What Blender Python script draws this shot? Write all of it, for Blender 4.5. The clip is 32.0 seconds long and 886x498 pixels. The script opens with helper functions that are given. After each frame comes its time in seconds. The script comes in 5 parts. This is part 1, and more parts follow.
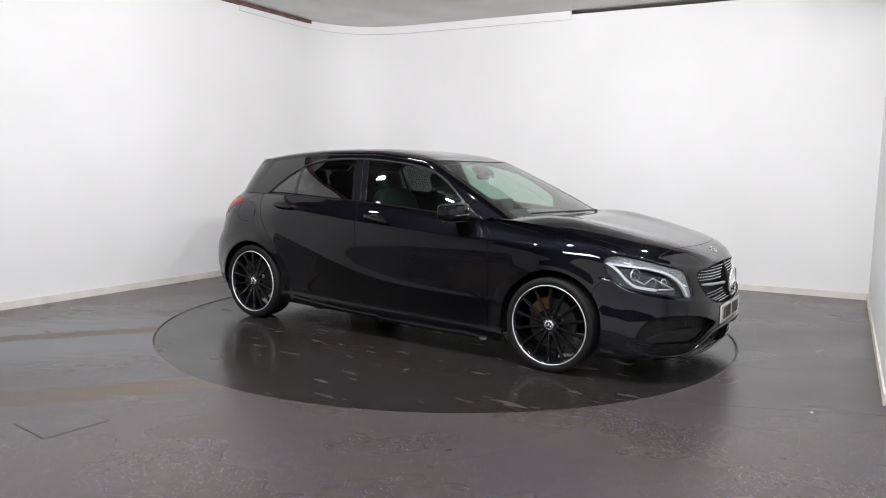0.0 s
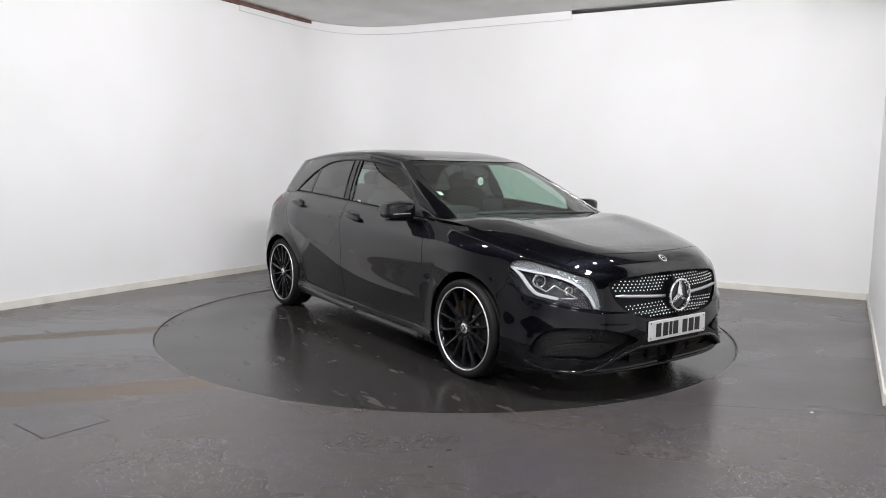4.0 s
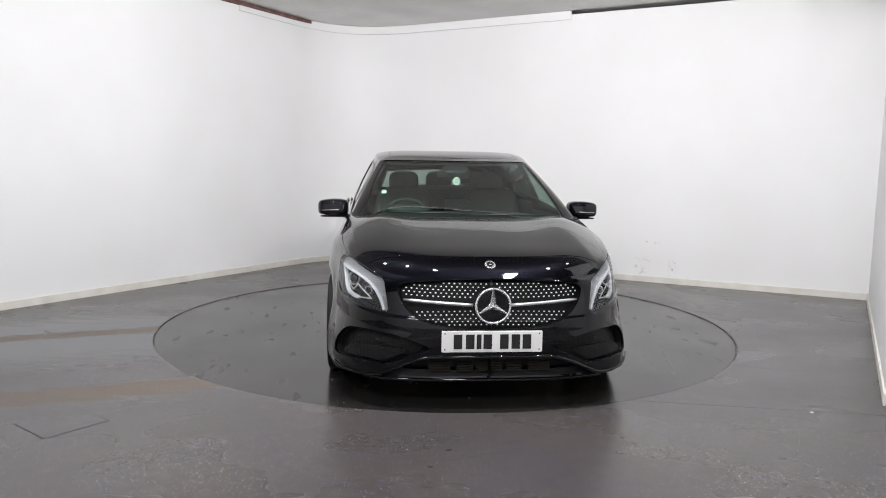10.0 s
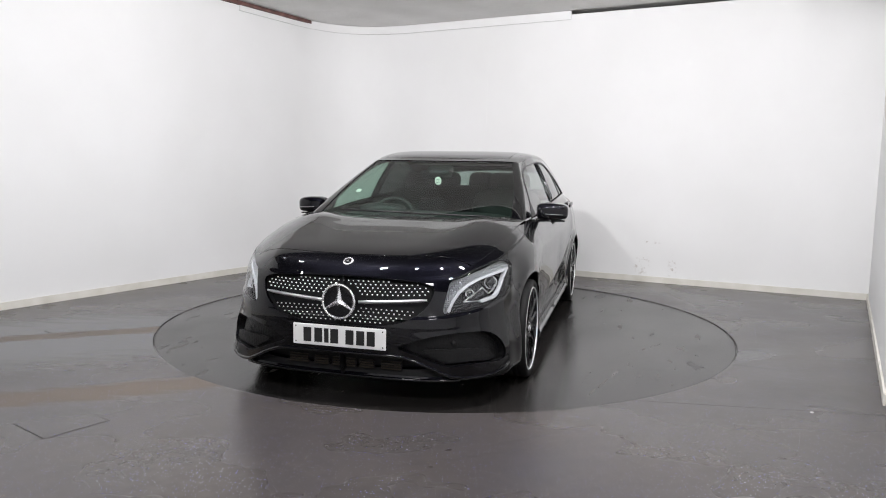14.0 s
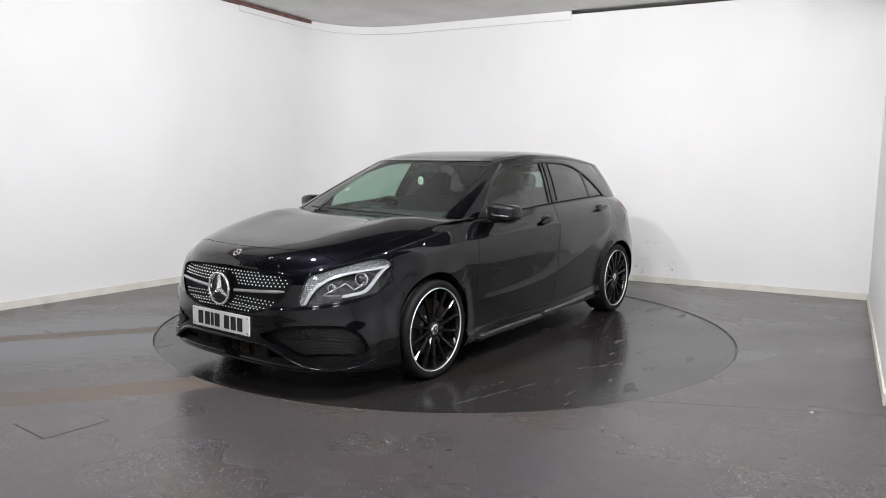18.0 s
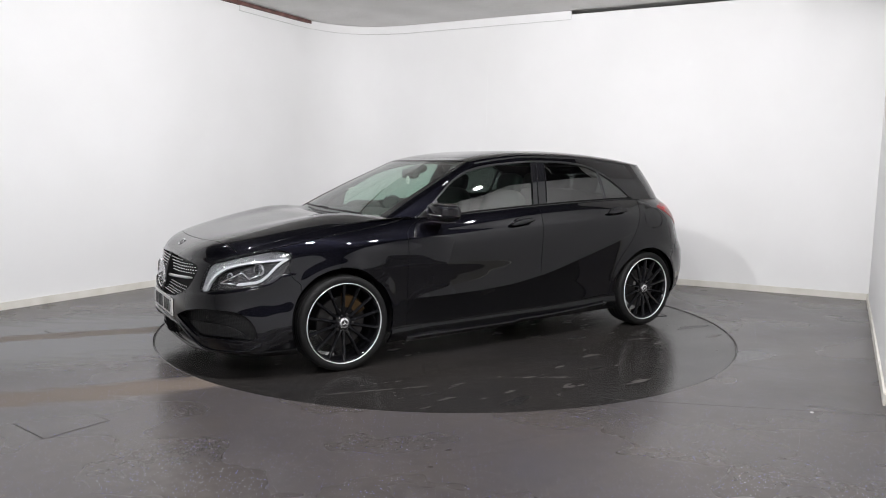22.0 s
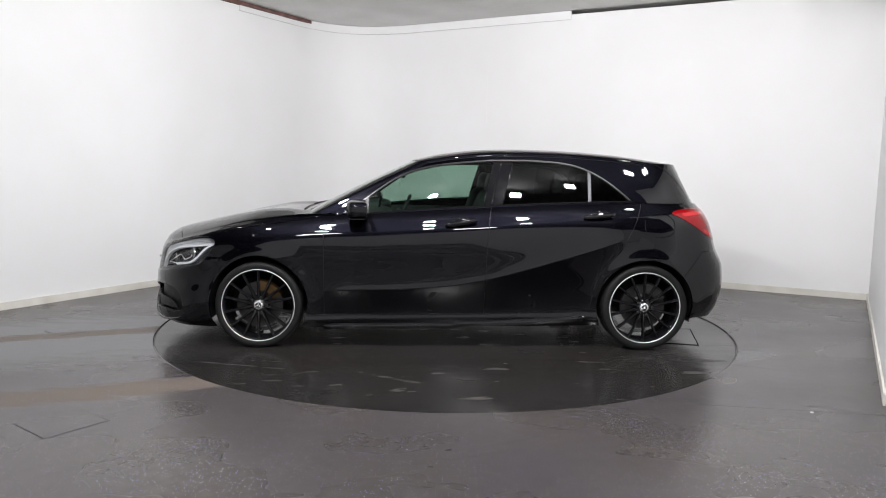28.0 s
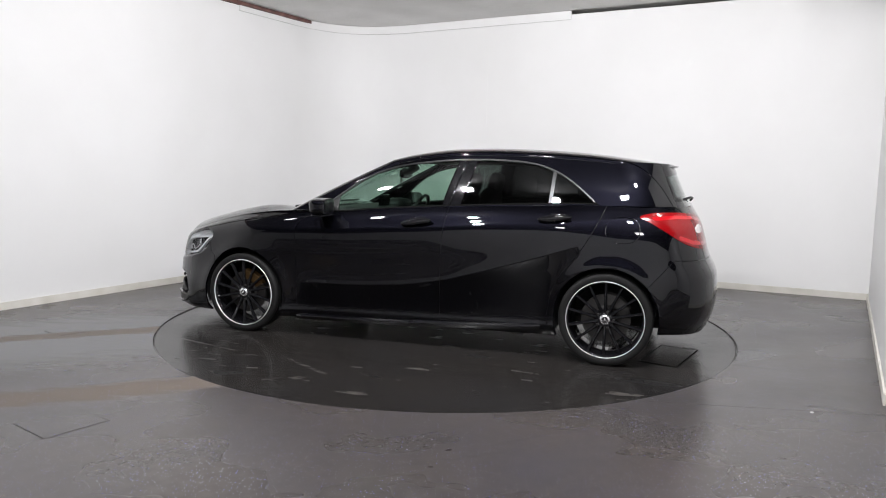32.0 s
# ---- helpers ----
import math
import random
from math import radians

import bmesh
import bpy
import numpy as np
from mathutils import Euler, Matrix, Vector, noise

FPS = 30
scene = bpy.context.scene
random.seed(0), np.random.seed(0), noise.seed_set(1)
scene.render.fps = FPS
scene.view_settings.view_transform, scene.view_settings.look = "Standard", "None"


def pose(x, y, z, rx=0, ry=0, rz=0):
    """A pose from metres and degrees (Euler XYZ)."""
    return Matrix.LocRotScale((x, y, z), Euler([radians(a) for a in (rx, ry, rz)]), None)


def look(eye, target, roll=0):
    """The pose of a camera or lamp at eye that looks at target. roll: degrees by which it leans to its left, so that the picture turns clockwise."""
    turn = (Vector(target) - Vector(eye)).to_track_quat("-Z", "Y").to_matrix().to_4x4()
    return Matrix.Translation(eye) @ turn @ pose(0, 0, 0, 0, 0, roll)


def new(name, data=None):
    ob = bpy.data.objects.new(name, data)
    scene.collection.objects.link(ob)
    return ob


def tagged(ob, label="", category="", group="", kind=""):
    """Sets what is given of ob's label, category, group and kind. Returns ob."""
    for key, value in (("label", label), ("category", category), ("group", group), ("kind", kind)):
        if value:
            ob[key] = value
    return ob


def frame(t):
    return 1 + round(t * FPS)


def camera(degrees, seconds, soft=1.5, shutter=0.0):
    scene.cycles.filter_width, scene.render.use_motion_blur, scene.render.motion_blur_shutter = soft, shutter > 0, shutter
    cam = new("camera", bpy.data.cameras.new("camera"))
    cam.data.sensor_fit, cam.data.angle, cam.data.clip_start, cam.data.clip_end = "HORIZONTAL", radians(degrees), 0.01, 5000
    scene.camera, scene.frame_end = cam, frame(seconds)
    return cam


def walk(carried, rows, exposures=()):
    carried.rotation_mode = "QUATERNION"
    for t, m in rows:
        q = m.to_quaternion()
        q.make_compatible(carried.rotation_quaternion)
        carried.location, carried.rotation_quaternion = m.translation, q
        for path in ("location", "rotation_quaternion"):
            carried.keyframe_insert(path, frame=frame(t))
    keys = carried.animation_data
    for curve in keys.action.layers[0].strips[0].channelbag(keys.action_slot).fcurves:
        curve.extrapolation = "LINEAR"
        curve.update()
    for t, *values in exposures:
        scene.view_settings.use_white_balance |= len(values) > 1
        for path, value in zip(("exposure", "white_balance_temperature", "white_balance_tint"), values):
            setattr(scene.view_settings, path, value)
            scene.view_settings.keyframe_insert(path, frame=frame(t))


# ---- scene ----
# World: origin at the hub of the turntable, z up, metres. Car space: x forward, y to its left.
cam = camera(64.02, 32.0, soft=1.0)
EYE = pose(0, -5.770, 1.245, 90 - 6.43, 0, 0.26) @ pose(0, 0, 0, 0, 0, 0.88)
walk(cam, [(0, EYE), (32, EYE)], exposures=[(0, 0.24), (32, 0.24)])

# ---- world and light ----
world = bpy.data.worlds.new("world")
scene.world = world
world.use_nodes = True
world.node_tree.nodes["Background"].inputs[0].default_value = (0.5, 0.5, 0.52, 1)
world.node_tree.nodes["Background"].inputs[1].default_value = 0.05

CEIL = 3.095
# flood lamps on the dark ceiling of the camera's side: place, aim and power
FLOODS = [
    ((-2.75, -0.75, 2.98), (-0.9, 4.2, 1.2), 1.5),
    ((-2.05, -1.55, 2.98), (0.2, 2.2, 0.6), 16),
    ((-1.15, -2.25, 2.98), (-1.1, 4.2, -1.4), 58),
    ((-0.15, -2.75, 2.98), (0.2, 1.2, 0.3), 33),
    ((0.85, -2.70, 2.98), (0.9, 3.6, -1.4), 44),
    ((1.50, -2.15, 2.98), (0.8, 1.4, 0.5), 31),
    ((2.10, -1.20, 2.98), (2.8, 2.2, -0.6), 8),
    # next two: unseen lamps, added to brighten the walls left of and behind the camera
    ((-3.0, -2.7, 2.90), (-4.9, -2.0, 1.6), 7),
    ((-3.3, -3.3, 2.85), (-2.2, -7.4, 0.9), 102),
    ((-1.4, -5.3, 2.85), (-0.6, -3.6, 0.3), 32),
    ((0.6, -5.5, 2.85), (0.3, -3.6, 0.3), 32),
    # unseen too, added to brighten the right part of the wall behind
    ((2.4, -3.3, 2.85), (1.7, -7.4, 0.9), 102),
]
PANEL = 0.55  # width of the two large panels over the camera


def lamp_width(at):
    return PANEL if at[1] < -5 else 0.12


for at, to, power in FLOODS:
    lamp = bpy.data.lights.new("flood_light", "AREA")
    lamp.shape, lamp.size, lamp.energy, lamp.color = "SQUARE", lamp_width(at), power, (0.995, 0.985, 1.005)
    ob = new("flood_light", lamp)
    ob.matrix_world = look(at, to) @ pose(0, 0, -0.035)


# ---- materials ----
def material(name, colour, rough=0.5, metal=0.0, **more):
    m = bpy.data.materials.new(name)
    m.use_nodes = True
    b = m.node_tree.nodes["Principled BSDF"]
    b.inputs["Base Color"].default_value = (*colour, 1)
    b.inputs["Roughness"].default_value = rough
    b.inputs["Metallic"].default_value = metal
    for key, value in more.items():
        b.inputs[key.replace("_", " ")].default_value = value
    return m


def node(m, kind, **values):
    n = m.node_tree.nodes.new(kind)
    for key, value in values.items():
        n.inputs[key.replace("_", " ")].default_value = value
    return n


def link(m, a, i, b, j):
    m.node_tree.links.new(a.outputs[i], b.inputs[j])


def bsdf(m):
    return m.node_tree.nodes["Principled BSDF"]


PAINT = material("black_metallic_paint", (0.0030, 0.0030, 0.0049), 0.40, 0.85, Coat_Weight=1.0, Coat_IOR=1.5, Coat_Roughness=0.015, Specular_IOR_Level=0.0)
GLOSS = material("gloss_black", (0.006, 0.006, 0.007), 0.05)
TRIM = material("matt_black_plastic", (0.006, 0.006, 0.0065), 0.45)
GAP = material("dark_joint", (0.004, 0.004, 0.004), 0.95, 0.0, Specular_IOR_Level=0.1)
# darker copy of TRIM: shade of the grille and intake recesses in the colour
DEEP = material("unlit_black_plastic", (0.0035, 0.0035, 0.004), 0.55, 0.0, Specular_IOR_Level=0.2)
RUBBER = material("tyre_rubber", (0.0045, 0.0045, 0.0045), 0.7, 0.0, Specular_IOR_Level=0.3)
CHROME = material("chrome", (0.90, 0.90, 0.91), 0.20, 0.85)
SATIN = material("satin_silver", (0.72, 0.72, 0.73), 0.28, 1.0)
STUD = material("silver_stud", (0.90, 0.90, 0.91), 0.3, 0.3)
SILVER = material("machined_rim_edge", (0.80, 0.80, 0.80), 0.35, 0.25)
SEAM = material("grimy_joint", (0.064, 0.060, 0.056), 0.35)
# pale colour that paints the highlight on the turntable's rim
EDGE_GLINT = material("edge_glint", (0.24, 0.235, 0.23), 0.4)
WINTRIM = material("window_trim_strip", (0.055, 0.055, 0.058), 0.35, 0.8)
PLATE = material("plate_white", (0.78, 0.78, 0.77), 0.35)
BARS = material("bar_black", (0.012, 0.012, 0.012), 0.4)
RADIATOR = material("radiator_slats", (0.020, 0.016, 0.011), 0.55, 0.0, Specular_IOR_Level=0.2)
LAMPBOX = material("lamp_housing", (0.085, 0.085, 0.09), 0.25, 0.7)
GUIDE = material("light_guide", (0.55, 0.56, 0.58), 0.2)
FACET = material("lamp_reflector", (0.52, 0.53, 0.55), 0.3, 0.8)
ribs = node(FACET, "ShaderNodeTexVoronoi", Scale=95.0)
ribs.inputs["Randomness"].default_value = 0.15
rib_bump = node(FACET, "ShaderNodeBump", Strength=1.0, Distance=0.02)
rib_at = node(FACET, "ShaderNodeTexCoord")
FACET.node_tree.links.new(rib_at.outputs["Object"], ribs.inputs["Vector"])
FACET.node_tree.links.new(ribs.outputs["Distance"], rib_bump.inputs["Height"])
FACET.node_tree.links.new(rib_bump.outputs[0], bsdf(FACET).inputs["Normal"])
PROJECTOR = material("projector_lens", (0.02, 0.022, 0.026), 0.05, 0.0, Coat_Weight=1.0)
RED = material("red_lens", (0.19, 0.0015, 0.003), 0.2, 0.0, Coat_Weight=0.35, Specular_IOR_Level=0.25)
RED_STRIP = material("red_light_strip", (0.42, 0.006, 0.010), 0.12, 0.0, Coat_Weight=0.6)
WHITELENS = material("white_lens", (0.72, 0.70, 0.70), 0.15, 0.0, Coat_Weight=1.0)
BRAKE = material("brake_disc", (0.055, 0.053, 0.052), 0.45, 0.8)
CALIPER = material("bronze_caliper", (0.060, 0.033, 0.010), 0.45, 0.5)
FABRIC = material("seat_fabric", (0.006, 0.006, 0.0064), 0.8)
DASH = material("dash_plastic", (0.013, 0.0134, 0.0138), 0.6)
HEADLINER = material("headlining", (0.14, 0.14, 0.135), 0.9)
MIRROR = material("mirror_glass", (0.9, 0.9, 0.9), 0.02, 1.0)
TAG = material("tag_card", (0.75, 0.75, 0.70), 0.6)
TAGINK = material("tag_ink", (0.25, 0.27, 0.25), 0.6)
MESHED = material("honeycomb_plastic", (0.005, 0.005, 0.0055), 0.45, 0.0, Specular_IOR_Level=0.3)
hexes = node(MESHED, "ShaderNodeTexVoronoi", Scale=130.0)
hexes.inputs["Randomness"].default_value = 0.0
hex_bump = node(MESHED, "ShaderNodeBump", Strength=0.7, Distance=0.004)
hex_at = node(MESHED, "ShaderNodeTexCoord")
MESHED.node_tree.links.new(hex_at.outputs["Object"], hexes.inputs["Vector"])
MESHED.node_tree.links.new(hexes.outputs["Distance"], hex_bump.inputs["Height"])
MESHED.node_tree.links.new(hex_bump.outputs[0], bsdf(MESHED).inputs["Normal"])


def pane(name, tint, gloss=1.0, least=0.045):
    """Thin glass: what passes is tinted, what glances off is a clean reflection."""
    m = bpy.data.materials.new(name)
    m.use_nodes = True
    m.node_tree.nodes.clear()
    out = node(m, "ShaderNodeOutputMaterial")
    mix = node(m, "ShaderNodeMixShader")
    see = node(m, "ShaderNodeBsdfTransparent")
    see.inputs[0].default_value = (*tint, 1)
    shine = node(m, "ShaderNodeBsdfGlossy", Roughness=0.01)
    shine.inputs[0].default_value = (gloss, gloss, gloss, 1)
    facing = node(m, "ShaderNodeLayerWeight", Blend=0.5)
    power = node(m, "ShaderNodeMath")
    power.operation = "POWER"
    power.inputs[1].default_value = 5.0
    m.node_tree.links.new(facing.outputs["Facing"], power.inputs[0])
    scale = node(m, "ShaderNodeMath")
    scale.operation = "MULTIPLY_ADD"
    scale.inputs[1].default_value, scale.inputs[2].default_value = 1.0 - least, least
    link(m, power, 0, scale, 0)
    link(m, scale, 0, mix, 0)
    link(m, see, 0, mix, 1)
    link(m, shine, 0, mix, 2)
    link(m, mix, 0, out, 0)
    return m


GLASS = pane("green_glass", (0.62, 0.80, 0.70), 1.0, 0.09)
SCREEN = pane("screen_glass", (0.66, 0.82, 0.74), 1.0, 0.09)
SIDE_GLASS = pane("side_glass", (0.52, 0.67, 0.59), 1.0, 0.12)
DARK_GLASS = pane("privacy_glass", (0.10, 0.105, 0.105), 1.0, 0.11)
REAR_GLASS = pane("rear_glass", (0.42, 0.46, 0.45))
ROOF_GLASS = material("roof_glass", (0.004, 0.004, 0.005), 0.03, 0.0)
CLEAR = pane("clear_lens", (0.95, 0.96, 0.97), 0.8)


def grain(m, scale, low, high, target="Base Color", detail=4.0, stretch=(1, 1, 1), coords="Object"):
    """Noise between two colours or two values, into one input of the material."""
    tc = node(m, "ShaderNodeTexCoord")
    mp = node(m, "ShaderNodeMapping")
    mp.inputs["Scale"].default_value = stretch
    nz = node(m, "ShaderNodeTexNoise", Scale=scale, Detail=detail)
    ramp = node(m, "ShaderNodeMapRange")
    m.node_tree.links.new(tc.outputs[coords], mp.inputs["Vector"])
    link(m, mp, 0, nz, "Vector")
    m.node_tree.links.new(nz.outputs[0], ramp.inputs["Value"])
    ramp.inputs["From Min"].default_value, ramp.inputs["From Max"].default_value = 0.3, 0.7
    if isinstance(low, tuple):
        mix = node(m, "ShaderNodeMix")
        mix.data_type = "RGBA"
        mix.inputs[6].default_value, mix.inputs[7].default_value = (*low, 1), (*high, 1)
        link(m, ramp, 0, mix, 0)
        m.node_tree.links.new(mix.outputs[2], bsdf(m).inputs[target])
        return mix
    ramp.inputs["To Min"].default_value, ramp.inputs["To Max"].default_value = low, high
    m.node_tree.links.new(ramp.outputs[0], bsdf(m).inputs[target])
    return ramp


def bumpy(m, scale, strength, distance=0.002, detail=6.0, stretch=(1, 1, 1)):
    tc = node(m, "ShaderNodeTexCoord")
    mp = node(m, "ShaderNodeMapping")
    mp.inputs["Scale"].default_value = stretch
    nz = node(m, "ShaderNodeTexNoise", Scale=scale, Detail=detail)
    bp = node(m, "ShaderNodeBump", Strength=strength, Distance=distance)
    m.node_tree.links.new(tc.outputs["Object"], mp.inputs["Vector"])
    link(m, mp, 0, nz, "Vector")
    m.node_tree.links.new(nz.outputs[0], bp.inputs["Height"])
    m.node_tree.links.new(bp.outputs[0], bsdf(m).inputs["Normal"])


WHITE = material("white_wall", (0.70, 0.70, 0.70), 0.6)
grain(WHITE, 0.9, (0.785, 0.785, 0.78), (0.83, 0.83, 0.83), detail=5)
bumpy(WHITE, 60, 0.08, 0.002)
# grimy scuffs low on the back wall: place, half width and half height
for x, y, z, wide, high in ((2.24, 2.30, 0.19, 0.10, 0.13), (2.54, 2.14, 0.18, 0.05, 0.14), (2.31, 2.26, 0.45, 0.12, 0.02), (1.05, 2.90, 0.33, 0.16, 0.03)):
    at = node(WHITE, "ShaderNodeTexCoord")
    put = node(WHITE, "ShaderNodeMapping")
    put.vector_type = "TEXTURE"
    put.inputs["Location"].default_value, put.inputs["Scale"].default_value = (x, y, z), (wide, wide, high)
    link(WHITE, at, "Object", put, "Vector")
    far = node(WHITE, "ShaderNodeVectorMath")
    far.operation = "LENGTH"
    link(WHITE, put, 0, far, 0)
    speck = node(WHITE, "ShaderNodeTexNoise", Scale=26.0, Detail=8.0)
    link(WHITE, at, "Object", speck, "Vector")
    near = node(WHITE, "ShaderNodeMapRange")
    near.inputs["From Min"].default_value, near.inputs["From Max"].default_value = 1.1, 0.3
    WHITE.node_tree.links.new(far.outputs["Value"], near.inputs["Value"])
    rub = node(WHITE, "ShaderNodeMapRange")
    rub.inputs["From Min"].default_value, rub.inputs["From Max"].default_value = 0.54, 0.66
    WHITE.node_tree.links.new(speck.outputs[0], rub.inputs["Value"])
    both_of = node(WHITE, "ShaderNodeMath")
    both_of.operation = "MULTIPLY"
    link(WHITE, near, 0, both_of, 0)
    link(WHITE, rub, 0, both_of, 1)
    mark = node(WHITE, "ShaderNodeMix")
    mark.data_type = "RGBA"
    old = bsdf(WHITE).inputs["Base Color"].links[0].from_socket
    WHITE.node_tree.links.new(old, mark.inputs[6])
    mark.inputs[7].default_value = (0.50, 0.46, 0.42, 1)
    link(WHITE, both_of, 0, mark, 0)
    WHITE.node_tree.links.new(mark.outputs[2], bsdf(WHITE).inputs["Base Color"])
CEILING = material("plaster_ceiling", (0.7, 0.69, 0.67), 0.85)
grain(CEILING, 1.6, (0.74, 0.73, 0.71), (0.84, 0.83, 0.815), detail=8)
bumpy(CEILING, 7, 0.5, 0.02)
GREYWALL = material("pale_grey_wall", (0.76, 0.76, 0.77), 0.7)
BLACKCEIL = material("black_ceiling", (0.012, 0.012, 0.013), 0.8)
BEAD = material("bead_grey", (0.62, 0.62, 0.61), 0.6)
LED = material("led_panel", (1, 1, 1), 0.5, 0, Emission_Color=(1, 0.985, 0.985, 1), Emission_Strength=40.0)
LED_PANEL = material("led_panel_soft", (1, 1, 1), 0.5, 0, Emission_Color=(1, 0.985, 0.985, 1), Emission_Strength=4.0)
CREAM = material("cream_paint", (0.72, 0.70, 0.64), 0.45)
grain(CREAM, 6, (0.64, 0.62, 0.55), (0.76, 0.74, 0.69))
BROWN = material("rust_brown_steel", (0.12, 0.06, 0.05), 0.7)
grain(BROWN, 9, (0.07, 0.035, 0.03), (0.20, 0.10, 0.085))


def maths(m, kind, a, b=0.5):
    """A maths node on sockets or numbers."""
    n = node(m, "ShaderNodeMath")
    n.operation = kind
    for k, v in enumerate((a, b)):
        if isinstance(v, (int, float)):
            n.inputs[k].default_value = v
        else:
            m.node_tree.links.new(v, n.inputs[k])
    return n.outputs[0]


def ramp(m, value, low, high, to_low=0.0, to_high=1.0):
    r = node(m, "ShaderNodeMapRange")
    for name, v in (("From Min", low), ("From Max", high), ("To Min", to_low), ("To Max", to_high)):
        r.inputs[name].default_value = v
    m.node_tree.links.new(value, r.inputs["Value"])
    return r.outputs[0]


def blend(m, fac, a, b):
    """Mixes two colours, or two numbers, given as sockets or values."""
    n = node(m, "ShaderNodeMix")
    n.data_type = "RGBA"
    if isinstance(fac, (int, float)):
        n.inputs[0].default_value = fac
    else:
        m.node_tree.links.new(fac, n.inputs[0])
    for k, v in ((6, a), (7, b)):
        if isinstance(v, (int, float)):
            n.inputs[k].default_value = (v, v, v, 1)
        elif isinstance(v, tuple):
            n.inputs[k].default_value = (*v[:3], 1)
        else:
            m.node_tree.links.new(v, n.inputs[k])
    return n.outputs[2]


def noisy(m, scale, detail=6.0, stretch=(1, 1, 1), turn=0.0, where=(0, 0, 0), warp=0.0):
    tc = node(m, "ShaderNodeTexCoord")
    mp = node(m, "ShaderNodeMapping")
    mp.vector_type = "POINT"
    mp.inputs["Location"].default_value = where
    mp.inputs["Rotation"].default_value = (0, 0, radians(turn))
    mp.inputs["Scale"].default_value = stretch
    link(m, tc, "Object", mp, "Vector")
    nz = node(m, "ShaderNodeTexNoise", Scale=scale, Detail=detail)
    nz.inputs["Distortion"].default_value = warp
    link(m, mp, 0, nz, "Vector")
    return nz.outputs[0]


def vinyl(name, brown, grey, rough_of, flecks, streaks, strokes, wrinkle):
    """Dark sheet vinyl: mottled, with glitter flecks, wiped patches, dried dirt streaks and scuffs."""
    m = material(name, brown, 0.35)
    tree = m.node_tree
    tc = node(m, "ShaderNodeTexCoord")
    big = ramp(m, noisy(m, 1.3, 3.0), 0.30, 0.70)
    colour = blend(m, big, brown, grey)
    fine = ramp(m, noisy(m, 14.0, 4.0), 0.28, 0.72)
    dark = node(m, "ShaderNodeMix")
    dark.data_type, dark.blend_type = "RGBA", "MULTIPLY"
    dark.inputs[0].default_value = 1.0
    tree.links.new(colour, dark.inputs[6])
    tree.links.new(blend(m, fine, 0.86, 1.12), dark.inputs[7])
    colour = dark.outputs[2]
    rough = blend(m, ramp(m, noisy(m, 1.1, 3.0, (1, 1.3, 1)), 0.3, 0.7), rough_of[0], rough_of[1])
    for (x, y, turn, half, reach, tone, gloss, cover) in streaks:
        mp = node(m, "ShaderNodeMapping")
        mp.vector_type = "TEXTURE"
        mp.inputs["Location"].default_value = (x, y, 0)
        mp.inputs["Rotation"].default_value = (0, 0, radians(turn))
        link(m, tc, "Object", mp, "Vector")
        xyz = node(m, "ShaderNodeSeparateXYZ")
        link(m, mp, 0, xyz, 0)
        fray = noisy(m, 3.5, 9.0, (0.8, 4.0, 1), -turn, (x, y, 0))
        wide = maths(m, "ADD", maths(m, "ABSOLUTE", xyz.outputs[1]), maths(m, "MULTIPLY", maths(m, "SUBTRACT", fray, 0.5), half * 1.3))
        along = ramp(m, maths(m, "ABSOLUTE", xyz.outputs[0]), reach, reach - 0.3)
        value = maths(m, "MULTIPLY", along, ramp(m, wide, half, half * 0.55))
        value = maths(m, "MULTIPLY", value, ramp(m, noisy(m, 6.0, 9.0, (0.35, 7, 1), -turn, (y, x, 0)), 0.62 - 0.5 * cover, 0.80 - 0.5 * cover))
        value = maths(m, "MULTIPLY", value, min(1.0, 0.55 + cover * 0.45))
        colour = blend(m, value, colour, tone)
        rough = blend(m, value, rough, gloss)
    for (turn, scale, least, tone, gloss) in strokes:
        where = noisy(m, scale, 3.0, (0.55, 1.7, 1), turn, (turn * 0.1, scale, 0))
        value = maths(m, "MULTIPLY", ramp(m, where, least, least + 0.035), ramp(m, noisy(m, 40, 4.0), 0.3, 0.6))
        colour = blend(m, value, colour, tone)
        rough = blend(m, value, rough, gloss)
    if flecks:
        for scale, share, tint in ((44.0, 0.72, (0.62, 0.62, 0.76)), (38.0, 0.54, (0.26, 0.26, 0.85)), (17.0, 0.86, (0.8, 0.60, 0.36)), (80.0, 0.80, (0.34, 0.32, 0.50))):
            vor = node(m, "ShaderNodeTexVoronoi", Scale=scale)
            vor.voronoi_dimensions = "2D"
            link(m, tc, "Object", vor, "Vector")
            pick = node(m, "ShaderNodeSeparateColor")
            link(m, vor, "Color", pick, 0)
            size = maths(m, "MULTIPLY", ramp(m, pick.outputs[0], share, 1.0, 0.0, 1.0), 0.0020 * scale)
            colour = blend(m, maths(m, "LESS_THAN", vor.outputs["Distance"], size), colour, tint)
    tree.links.new(colour, bsdf(m).inputs["Base Color"])
    tree.links.new(rough, bsdf(m).inputs["Roughness"])
    bump = node(m, "ShaderNodeBump", Strength=wrinkle[0], Distance=wrinkle[1])
    tree.links.new(noisy(m, wrinkle[2], 3.0, (0.35, 2.2, 1), wrinkle[3], warp=0.4), bump.inputs["Height"])
    grit = node(m, "ShaderNodeBump", Strength=0.006, Distance=0.001)
    tree.links.new(noisy(m, 220, 2.0), grit.inputs["Height"])
    link(m, bump, 0, grit, "Normal")
    link(m, grit, 0, bsdf(m), "Normal")
    return m


